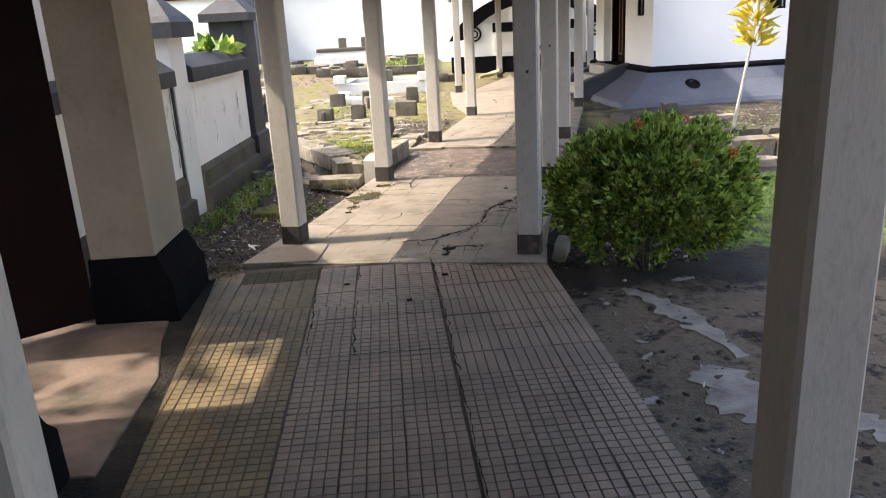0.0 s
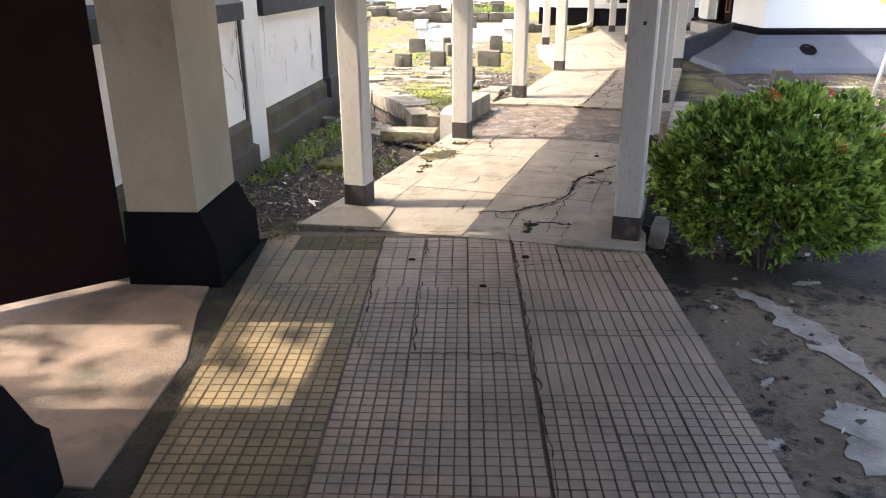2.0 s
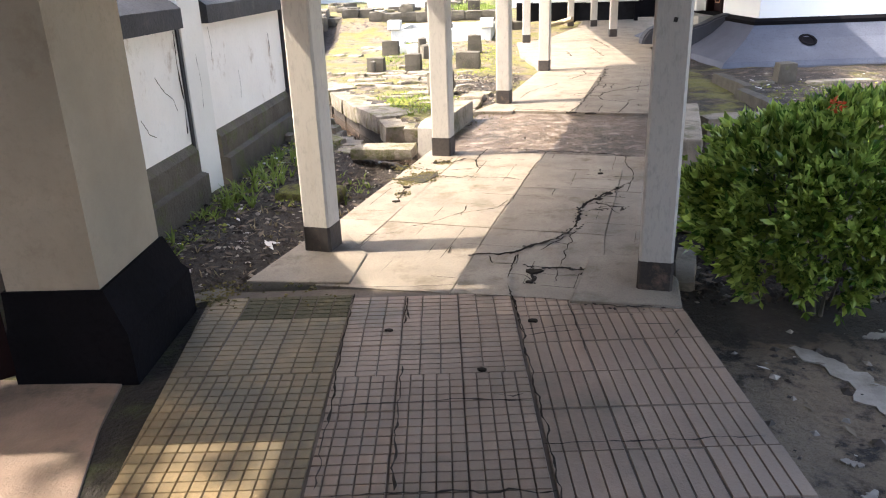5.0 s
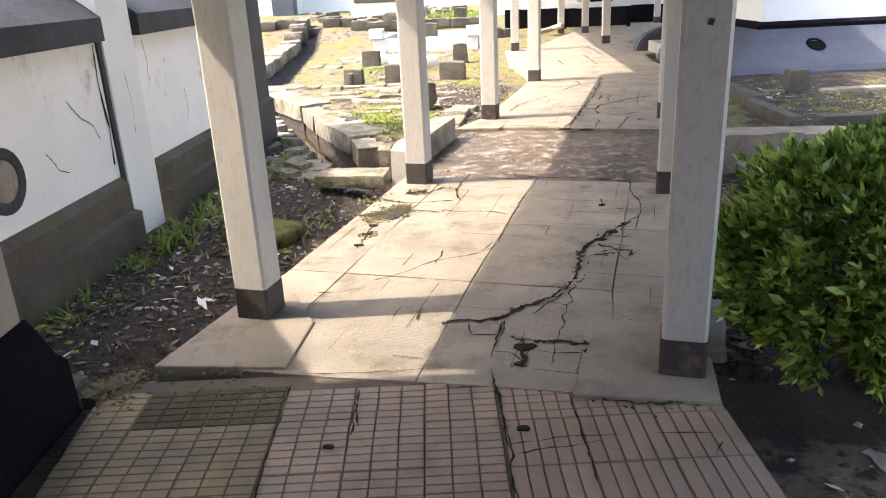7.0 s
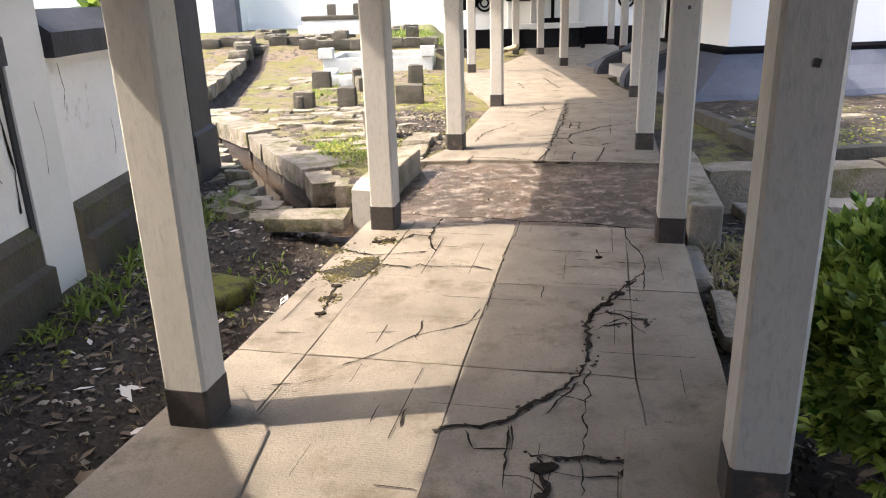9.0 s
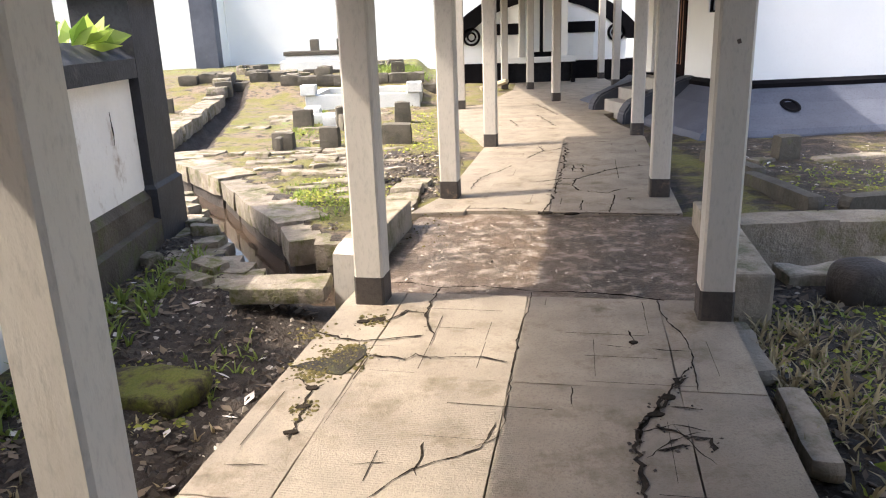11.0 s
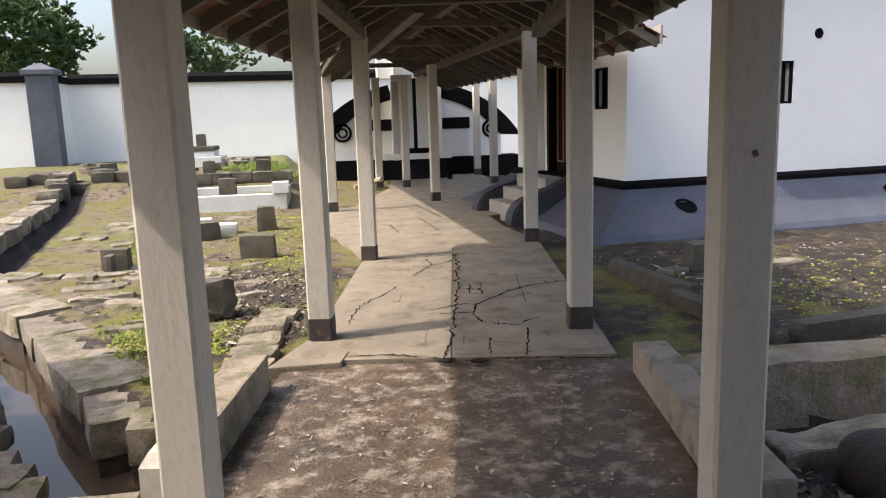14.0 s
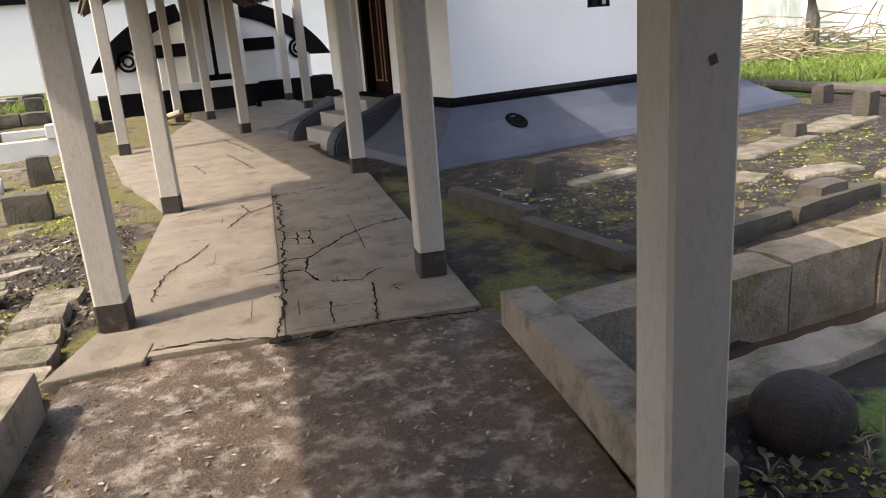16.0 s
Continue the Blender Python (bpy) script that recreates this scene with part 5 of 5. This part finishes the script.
for s_lo, s_hi, chance in ((-0.2, 2.55, 0.25), (4.6, 8.1, 0.16)):
    for axis_u in (True, False):
        lo, hi = (-0.98, 0.93) if axis_u else (s_lo, s_hi)
        run0, run1 = (s_lo, s_hi) if axis_u else (-1.0, 0.95)
        for a in np.arange(lo, hi, 0.255):
            b0 = run0
            while b0 < run1 - 0.1:
                ln = jr.uniform(0.12, 0.45)
                if jr.random() < chance:
                    w, e = jr.uniform(0.0009, 0.0024), min(b0 + ln, run1)
                    o = jr.uniform(-0.006, 0.006)
                    q = [(a - w, b0), (a + w, b0), (a + w + o, e), (a - w + o, e)] if axis_u else [(b0, a - w), (e, a - w + o), (e, a + w + o), (b0, a + w)]
                    bm.faces.new([bm.verts.new((*way(*c), 0.0092)) for c in q])
                b0 += ln + 0.03
bmesh.ops.recalc_face_normals(bm, faces=bm.faces)
part("fine_joints", bm, GROUT, floor, "fine dark joints", kind="stuff")
# worn hole beside the bridge end
for i, (x, y, r) in enumerate(((0.47, 4.75, 0.05), (0.44, 4.60, 0.02), (0.95, 6.03, 0.035), (1.04, 6.16, 0.03), (1.05, 6.70, 0.022), (-0.41, 6.22, 0.028), (-0.43, 6.02, 0.03), (-0.40, 6.38, 0.03), (-0.17, 7.12, 0.05), (-0.24, 7.10, 0.035), (1.05, 9.25, 0.06), (1.25, 9.19, 0.06), (0.44, 4.16, 0.022), (-0.20, 4.06, 0.018), (0.22, 3.72, 0.02))):
    poly = [(x + r * (1 + 0.9 * noise.noise(Vector((k * 2.3, i, 0)))) * math.cos(k * math.tau / 7), y + 0.6 * r * (1 + 0.9 * noise.noise(Vector((k * 2.7, i, 5)))) * math.sin(k * math.tau / 7)) for k in range(7)]
    part("hole_fill", solid(poly, 0.002, 0.0115), GROUT, floor)

# ---- mossy round slab and odd stones in the soil strip ----
bm = stone_block(0.50, 0.36, 0.10, 5.5, 4, 0.03)
ob = single("mossy_stone", bm, MOSS, "flat round stone thick with green moss", "stone", smooth=True)
ob.matrix_basis = pose(-1.22, 6.72, -0.19, rz=-15)
for i, (x, y, w, h) in enumerate(((-1.42, 4.55, 0.22, 0.14), (-1.24, 4.62, 0.24, 0.10), (-1.55, 4.4, 0.2, 0.1))):
    stone_at("corner_stone", x, y, w, 0.16, h + 0.05, 40 * i, 400 + i, "grey mossy stone at the corner of the tiled floor", "stone", GRAVE, group="stones at the floor corner", z=-0.22, amount=0.02)


# ---- loose soil, leaves, pebbles, moss ----
def flake(bm, x, y, z, r, rr):
    d = Vector((rr.uniform(-1, 1), rr.uniform(-1, 1), rr.uniform(-0.25, 0.3))).normalized()
    s = d.cross(Vector((0, 0, 1))).normalized() * r * rr.uniform(0.3, 0.5)
    p = Vector((x, y, z + 0.006))
    vs = [bm.verts.new(p - d * r), bm.verts.new(p + s + Vector((0, 0, 0.004))), bm.verts.new(p + d * r), bm.verts.new(p - s)]
    bm.faces.new(vs)


pocket = jag((-0.53, 6.60), (-0.36, 6.67), 5, 0.02, 2)[:-1] + jag((-0.36, 6.67), (-0.21, 6.82), 5, 0.02, 3)[:-1] + jag((-0.21, 6.82), (-0.19, 6.69), 4, 0.02, 4)[:-1] + jag((-0.19, 6.69), (-0.29, 6.49), 5, 0.02, 5)[:-1] + jag((-0.29, 6.49), (-0.53, 6.60), 6, 0.02, 6)[:-1]
part("moss_pocket", solid(pocket[::-1], -0.05, 0.0105), SOILFILL, floor, "mossy soil where a piece of slab broke away")
mr, bm = random.Random(17), bmesh.new()
for x, y, r, n in ((-0.30, 6.66, 0.05, 260), (-0.40, 6.56, 0.05, 260), (-0.26, 6.76, 0.03, 120), (-0.17, 7.11, 0.04, 90), (-0.41, 6.2, 0.03, 50), (-0.75, 4.62, 0.12, 90), (-1.1, 4.45, 0.07, 150), (-0.22, 9.4, 0.1, 80), (-0.05, 9.05, 0.25, 90), (-0.48, 6.95, 0.05, 60)):
    for _ in range(n):
        chunk(bm, x + mr.gauss(0, r), y + mr.gauss(0, r * 1.2), 0.006, 0.011 * mr.uniform(0.5, 1.5), mr)
single("moss_crumbs", bm, MOSSY, "olive moss crumbs on the worn slabs", "moss", kind="stuff")


cr, bm = random.Random(19), bmesh.new()
for _ in range(420):
    x, y = way(cr.uniform(-1.0, 0.95), cr.uniform(2.66, 4.5))
    flake(bm, x, y, -0.021, 0.015 * cr.uniform(0.4, 1.5), cr)
single("deck_chips", bm, PEBBLE, "pale chips and flakes strewn on the bridge deck", "debris", kind="stuff")


def blocked(x, y):
    u = (x - O.x) * U.x + (y - O.y) * U.y
    s = (x - O.x) * D.x + (y - O.y) * D.y
    on_way = -1.1 < u < 1.03 and -0.4 < s < 8.6
    return on_way or (-1.25 < x < 1.36 and y < 4.7) or x < -2.0 or (0.6 < x < 4.2 and y > 12.6) or float(seg_dist(x, y, CANAL)) < 0.46


def scatter(name, make, material, regions, size, seed, label, lift=0.0):
    rr, bm = random.Random(seed), bmesh.new()
    for x0, x1, y0, y1, n in regions:
        for _ in range(n):
            x, y = rr.uniform(x0, x1), rr.uniform(y0, y1)
            if not blocked(x, y):
                make(bm, x, y, float(ground_height(x, y)) + lift, size * rr.uniform(0.4, 1.3) ** 1.5, rr)
    return single(name, bm, material, label, "debris", kind="stuff")


STRIP, HEAP, RIGHT, EAST, TERR = (-2.0, -0.6, 4.5, 9.4), (-0.8, 0.55, 10.2, 12.8), (1.05, 2.4, 4.9, 7.7), (1.3, 4.2, 1.0, 4.6), (-4.0, 0.6, 8.9, 19.0)
scatter("soil_clods", chunk, CLOD, [(*STRIP, 6000), (*HEAP, 2600), (*RIGHT, 2200), (*EAST, 350), (*TERR, 900)], 0.022, 11, "crumbs of dark soil strewn on the ground")
scatter("pebbles", chunk, PEBBLE, [(*STRIP, 700), (*HEAP, 500), (*RIGHT, 200), (*EAST, 160), (*TERR, 900), (3.3, 9.0, 9.4, 12.5, 500)], 0.02, 12, "small grey pebbles and chips")
scatter("dead_leaves", flake, DRYLEAF, [(*STRIP, 900), (*HEAP, 600), (*RIGHT, 900), (*EAST, 130), (*TERR, 700), (3.3, 9.0, 9.4, 12.5, 300)], 0.038, 13, "dead brown leaves on the soil", 0.004)
scatter("litter", flake, LITTER, [(*STRIP, 70), (*HEAP, 30), (*RIGHT, 14), (3.4, 4.4, 11.0, 11.7, 16), (*EAST, 18)], 0.05, 14, "scraps of white litter on the soil", 0.006)


def grass(name, regions, seed, height, label, material=GRASSM):
    rr, bm = random.Random(seed), bmesh.new()
    for cx, cy, rx, ry, n, h in regions:
        for _ in range(n):
            a, q = rr.uniform(0, math.tau), math.sqrt(rr.random())
            x, y = cx + rx * q * math.cos(a), cy + ry * q * math.sin(a)
            if blocked(x, y):
                continue
            z = float(ground_height(x, y)) - 0.01
            for _ in range(3):
                d = Vector((rr.gauss(0, 0.6), rr.gauss(0, 0.6), 1.0)).normalized()
                hh, w = h * rr.uniform(0.5, 1.3), 0.006 + 0.03 * h
                sd = Vector((rr.uniform(-1, 1), rr.uniform(-1, 1), 0)).normalized() * w
                p = Vector((x, y, z))
                bend = Vector((d.x, d.y, -0.1)) * hh * 0.4
                v = [bm.verts.new(p - sd), bm.verts.new(p + sd), bm.verts.new(p + d * hh * 0.6 + sd * 0.6), bm.verts.new(p + d * hh * 0.6 - sd * 0.6), bm.verts.new(p + d * hh * 0.9 + bend)]
                bm.faces.new(v[:4])
                bm.faces.new((v[3], v[2], v[4]))
    return single(name, bm, material, label, "grass", kind="stuff")


grass("grass", [(-1.72, 7.3, 0.22, 1.0, 90, 0.16), (-1.85, 6.0, 0.12, 1.3, 60, 0.10), (-1.62, 8.6, 0.3, 0.6, 60, 0.12), (-1.0, 7.0, 0.2, 0.5, 25, 0.08), (-2.7, 16.6, 1.3, 2.4, 1500, 0.07), (-1.0, 10.2, 0.5, 0.9, 260, 0.07), (-1.9, 14.3, 1.0, 0.9, 350, 0.05),
                (2.3, 6.4, 0.7, 0.8, 130, 0.06), (3.1, 6.9, 0.6, 0.4, 320, 0.09), (3.5, 6.2, 0.9, 1.0, 900, 0.05), (1.85, 5.9, 0.3, 0.7, 40, 0.06), (4.6, 10.3, 1.0, 0.8, 260, 0.035), (7.4, 10.8, 1.8, 0.7, 300, 0.035), (13.5, 17.0, 4.0, 2.2, 3000, 0.28), (-5.0, 28.0, 2.2, 1.6, 1400, 0.3), (-0.6, 24.5, 0.9, 1.4, 350, 0.22), (-6.0, 25, 2, 2, 500, 0.2)], 21, 0.1, "short green grass and weeds growing on the soil")

scatter("moss_tufts", chunk, GREENMOSS, [(-1.15, -0.35, 10.0, 11.3, 1500), (-3.1, -1.7, 13.6, 18.5, 2600), (-0.4, 0.3, 12.9, 17.5, 700), (-0.35, 0.0, 9.3, 10.8, 300), (-2.0, -1.6, 5.0, 9.0, 260), (-1.5, -0.95, 6.4, 7.1, 220), (1.7, 2.6, 6.2, 7.4, 500), (3.4, 9.0, 9.2, 11.6, 900)], 0.019, 41, "yellow-green moss tufts on stone and soil", 0.004)

grass("dry_grass", [(2.0, 6.2, 0.6, 1.0, 260, 0.10), (1.75, 6.6, 0.25, 0.6, 90, 0.12), (2.6, 6.9, 0.7, 0.5, 150, 0.09), (-1.2, 6.0, 0.5, 1.2, 60, 0.06)], 22, 0.1, "dry straw-coloured grass on the soil", STRAW)

# pale remnants of concrete on the dark soil
def remnant(line, half, seed):
    """A ragged thin patch along a line, lying on the soil."""
    pts = [Vector(p) for p in line]
    left, right, n = [], [], 36
    for k in range(n + 1):
        t = k / n * (len(pts) - 1)
        a = min(int(t), len(pts) - 2)
        p, d = pts[a].lerp(pts[a + 1], t - a), (pts[a + 1] - pts[a]).normalized()
        taper = math.sin(math.pi * min(max(k / n, 0.03), 0.97)) ** 0.5
        for side, out, off in ((1, left, 0), (-1, right, 9)):
            q = Vector((k * 0.33, seed * 3.1 + off, 1.5))
            w = half * taper * max(0.15, 1 + 0.9 * noise.noise(q) + 0.35 * noise.noise(q * 2.3))
            out.append((p.x - d.y * w * side, p.y + d.x * w * side))
    bm = bmesh.new()
    for k in range(n):
        quad = [right[k], right[k + 1], left[k + 1], left[k]]
        top = [bm.verts.new((x, y, float(ground_height(x, y)) + 0.007)) for x, y in quad]
        low = [bm.verts.new((x, y, float(ground_height(x, y)) - 0.03)) for x, y in quad]
        bm.faces.new(top)
        for a in range(4):
            bm.faces.new((low[a], low[(a + 1) % 4], top[(a + 1) % 4], top[a]))
    bmesh.ops.remove_doubles(bm, verts=bm.verts, dist=0.0005)
    bmesh.ops.recalc_face_normals(bm, faces=bm.faces)
    single("concrete_remnant", bm, PLASTER, "thin broken patch of pale concrete on the soil", "patch", "concrete patches")


remnant([(1.68, 4.38), (1.86, 4.08), (1.97, 3.72), (2.06, 3.2)], 0.085, 1)
remnant([(1.72, 3.02), (1.86, 3.02), (1.90, 2.72), (2.0, 2.45)], 0.13, 2)
remnant([(1.40, 2.79), (1.50, 2.87)], 0.03, 3)
remnant([(1.53, 3.27), (1.60, 3.35)], 0.018, 4)
remnant([(1.55, 3.52), (1.62, 3.48)], 0.015, 5)
remnant([(2.04, 4.46), (2.22, 4.53)], 0.025, 6)
remnant([(2.35, 2.6), (2.5, 2.2)], 0.10, 7)


# ---- plants ----
def bush():
    b = thing("flowering_bush", pose(1.98, 4.85, -0.24), "dense clipped green bush with small red flower heads", "bush")
    rr = random.Random(8)
    for i in range(16):
        a = rr.uniform(0, math.tau)
        tube([(0.10 * math.cos(a), 0.10 * math.sin(a), -0.03), (0.25 * math.cos(a), 0.22 * math.sin(a), 0.3), (0.5 * rr.random() * math.cos(a), 0.4 * rr.random() * math.sin(a), 0.8)], 0.012, 0.005, 5, st := bmesh.new())
        part("stem", st, BARK, b)
    def shell(low):
        th, ph = rr.uniform(0, math.tau), math.acos(rr.uniform(low, 1))
        d = Vector((math.cos(th) * math.sin(ph), math.sin(th) * math.sin(ph), math.cos(ph)))
        return d, 1 + 0.22 * noise.noise(d * 3.1) + 0.10 * noise.noise(d * 7)

    def at(d, q):
        return Vector((d.x * 0.70 * q, d.y * 0.56 * q, 0.56 + d.z * (0.50 if d.z > 0 else 0.52) * q))

    bm = bmesh.new()
    for _ in range(400):
        d, lump = shell(-0.72)
        c = at(d, lump * rr.uniform(0.86, 1.0))
        for _ in range(13):
            p = c + Vector((rr.gauss(0, 0.035), rr.gauss(0, 0.035), rr.gauss(0, 0.03)))
            leaves(bm, [(p, d)] * 4, 0.062, 0.029, rr, 0.45)
    for _ in range(750):
        d, lump = shell(-0.6)
        leaves(bm, [(at(d, lump * rr.uniform(0.5, 0.82)), d)] * 5, 0.075, 0.03, rr, 0.2)
    part("foliage", bm, LEAF, b, kind="stuff")
    for x, y, z in ((0.14, -0.50, 0.88), (0.60, -0.28, 0.72), (-0.15, -0.2, 1.10), (0.3, 0.2, 1.06), (0.45, -0.35, 0.9)):
        fl = bmesh.new()
        for _ in range(22):
            d = Vector((rr.gauss(0, 1), rr.gauss(0, 1) - 0.6, rr.gauss(0.4, 1))).normalized()
            leaves(fl, [(Vector((x, y, z)) + d * 0.02, d)], 0.028, 0.018, rr, 0.0)
        part("flower_head", fl, RED, b, "small red flower head")


bush()
sap = thing("yellow_sapling", pose(3.32, 7.0, -0.24), "thin pale sapling with yellow leaves", "sapling")
part("stem", tube([(0, 0, -0.05), (0.03, 0.0, 0.5), (0.13, 0.02, 1.1), (0.22, 0.02, 1.7), (0.26, 0.02, 2.1)], 0.022, 0.010, 7), STEM, sap)
rr = random.Random(5)
bm = bmesh.new()
for i in range(150):
    z = rr.uniform(1.45, 2.15)
    a = rr.uniform(0, math.tau)
    leaves(bm, [((0.22 + 0.04 * math.cos(a), 0.02 + 0.04 * math.sin(a), z), (math.cos(a), math.sin(a), 0.5))], 0.20, 0.05, rr, 0.2)
part("foliage", bm, YELLOW, sap, "yellow variegated leaves")
plant = thing("wall_plant", pose(-2.24, 8.75, 1.41), "broad-leaved green plant growing on the wall coping", "plant")
bm = bmesh.new()
for i in range(34):
    a = rr.uniform(0, math.tau)
    leaves(bm, [((0.08 * math.cos(a), 0.3 * math.sin(a), 0.0), (0.8 * math.cos(a) + 0.3, math.sin(a), 0.5))], 0.24, 0.15, rr, 0.2)
part("foliage", bm, LEAF, plant)


def tree(x, y, z, height, crown_z, rx, rz, count, seed, leaf, label, sparse=False):
    rr = random.Random(seed)
    t = thing("tree", pose(x, y, z), label, "tree")
    wood = tube([(0, 0, -0.2), (0.1, 0.05, height * 0.4), (-0.05, 0.1, height * 0.75), (0.1, 0, height)], 0.22, 0.09, 9)
    tips = []
    for i in range(14 if sparse else 10):
        a = rr.uniform(0, math.tau)
        r = rx * rr.uniform(0.5, 1.0)
        end = Vector((r * math.cos(a), r * math.sin(a), crown_z + rz * rr.uniform(-0.6, 0.8)))
        st = Vector((0, 0, height * rr.uniform(0.55, 0.95)))
        mid = st.lerp(end, 0.5) + Vector((0, 0, rr.uniform(0, 0.4)))
        tube([st, mid, end], 0.07, 0.02, 6, wood)
        tips += [mid, end]
    part("trunk", wood, BARK, t)
    bm = bmesh.new()
    for _ in range(count):
        if sparse:
            c = rr.choice(tips) + Vector((rr.gauss(0, 0.4), rr.gauss(0, 0.4), rr.gauss(0, 0.3)))
        else:
            d = Vector((rr.gauss(0, 1), rr.gauss(0, 1), rr.gauss(0, 1))).normalized()
            lump = 1 + 0.35 * noise.noise(d * 2.3 + Vector((seed, 0, 0)))
            c = Vector((d.x * rx, d.y * rx, d.z * rz)) * lump * rr.uniform(0.5, 1) ** 0.5 + Vector((0, 0, crown_z))
        leaves(bm, [(c, (rr.gauss(0, 1), rr.gauss(0, 1), 0.3))] * 5, leaf, leaf * 0.5, rr, 0.1)
    part("crown", bm, LEAFFAR, t, kind="stuff")


tree(-11.9, 40.5, 0.0, 4.0, 5.2, 3.6, 2.1, 2300, 3, 0.34, "leafy green tree behind the boundary wall")
tree(-3.6, 43.0, 0.0, 4.6, 5.0, 3.2, 1.0, 420, 6, 0.30, "sparse tree with bare branches behind the wall", True)
tree(17.6, 19.6, -0.2, 2.8, 3.4, 1.6, 1.0, 300, 12, 0.22, "small tree standing in the brushwood", True)
tree(20.5, 25.5, -0.2, 3.5, 4.6, 2.6, 1.6, 700, 15, 0.3, "leafy tree beyond the brush pile")

tree(-6.2, 2.0, -0.2, 4.2, 5.0, 1.9, 0.9, 560, 21, 0.16, "sparse tree outside the gate, shading the threshold", True)

pile = thing("brush_pile", pose(17.0, 19.4, -0.1), "heap of dry bamboo and cut branches", "brush pile")
bm = bmesh.new()
for i in range(260):
    a, ln = rr.gauss(0.3, 0.7), rr.uniform(0.8, 2.6)
    c = Vector((rr.gauss(0, 2.6), rr.gauss(0.6, 0.9), abs(rr.gauss(0.3, 0.35))))
    d = Vector((math.cos(a), math.sin(a), rr.gauss(0, 0.18))) * ln * 0.5
    tube([c - d, c, c + d + Vector((0, 0, rr.gauss(0, 0.1)))], 0.022, 0.012, 4, bm)
part("brushwood", bm, STICK, pile, kind="stuff")
pipe = tube([(11.3, 16.4, 0.03), (11.35, 14.6, 0.02), (11.45, 12.9, 0.0)], 0.10, 0.09, 10)
single("fallen_trunk", pipe, BARK, "long fallen brown trunk on the grass", "log")
logs = bmesh.new()
tube([(1.75, 21.9, 0.05), (2.1, 21.2, 0.22)], 0.07, 0.05, 7, logs)
tube([(1.5, 21.4, 0.05), (2.15, 21.7, 0.16)], 0.06, 0.05, 7, logs)
single("wood_scrap", logs, STICK, "pieces of scrap wood lying beside the way", "wood")

# ---- ribbed floor tiles of the hall ----
TX = pose(0.338, 4.592, 0, rz=4.6)
CUT_A, CUT_B = Vector((-0.49, 0.0, 0)), Vector((-1.144, 4.36, 0))
part("tile_bed", solid([tuple((TX @ Vector((0.775, -7.4, 0))).xy), tuple((TX @ Vector((0.775, 0.02, 0))).xy), tuple((TX @ Vector((-1.42, 0.02, 0))).xy), (-1.144, 4.36), (-0.49, 0.0), (-0.3, -2.8)], -0.3, -0.0065), TILEBED, floor)
gutter = solid([(-1.1, 1.2), (-0.66, 1.2), (-0.84, 2.35), (-0.93, 3.0), (-1.14, 4.35), (-1.3, 4.3), (-1.5, 3.65), (-1.4, 3.27), (-1.3, 2.85), (-1.2, 2.42)], -0.3, -0.022)
part("gutter", gutter, SOILFILL, floor, "dark soil-filled gutter beside the tiles")


def tile_mesh(size, n=5, m=5, gap=0.0042, depth=0.006):
    bm, c, d = bmesh.new(), size / n, size / m
    for i in range(n):
        for j in range(m):
            x0, x1, y0, y1 = i * c + gap / 2, (i + 1) * c - gap / 2, j * d + gap / 2, (j + 1) * d - gap / 2
            lo = [bm.verts.new((x, y, -depth)) for x, y in rect(x0 - 0.001, x1 + 0.001, y0 - 0.001, y1 + 0.001)]
            hi = [bm.verts.new((x, y, 0)) for x, y in rect(x0 + 0.0015, x1 - 0.0015, y0 + 0.0015, y1 - 0.0015)]
            bm.faces.new(hi)
            for k in range(4):
                bm.faces.new((lo[k], lo[(k + 1) % 4], hi[(k + 1) % 4], hi[k]))
    return bm


TILE_SIZE = 0.2545
TILE_KINDS = {(mt.name, cells): mesh_of("tile", tile_mesh(TILE_SIZE, *cells), mt) for mt in (TILE, TILE_Y, TILE_M) for cells in ((5, 5), (3, 6), (5, 1))}
trnd = random.Random(2)
for gx, off in ((0.004, 0.02), (-0.7775, -0.10), (-1.555, -0.06)):
    for i in range(3):
        for j in range(28):
            mt = TILE_Y if gx < -1.2 else TILE
            if gx < -1.2 and j == 0 and i in (1, 2):
                mt = TILE_M
            cells = ((5, 1) if 2 <= j <= 7 else (5, 5)) if gx > 0 else (3, 6) if j < 3 else (5, 5)
            m = TX @ pose(gx + 0.2575 * i, off - 0.2565 * (j + 1) + (0.12 if gx > 0 else 0), trnd.uniform(-0.002, 0.0012), trnd.uniform(-0.3, 0.3), trnd.uniform(-0.3, 0.3), trnd.uniform(-0.5, 0.5))
            me = TILE_KINDS[mt.name, cells]
            side = (CUT_B - CUT_A).cross(m.translation - CUT_A).z
            far_side = (CUT_B - CUT_A).cross(m @ Vector((TILE_SIZE, 0, 0)) - CUT_A).z
            if far_side > 0:
                continue
            if side > -0.15:
                bm = bmesh.new()
                bm.from_mesh(me)
                inv = m.inverted()
                co, no = inv @ CUT_A, inv.to_3x3() @ Vector((-(CUT_B - CUT_A).y, (CUT_B - CUT_A).x, 0))
                bmesh.ops.bisect_plane(bm, geom=bm.verts[:] + bm.edges[:] + bm.faces[:], plane_co=co, plane_no=no, clear_outer=True)
                if not bm.faces:
                    bm.free()
                    continue
                me = mesh_of("tile", bm, mt)
            ob = new("tile", me)
            ob.parent = floor
            ob.matrix_basis = m
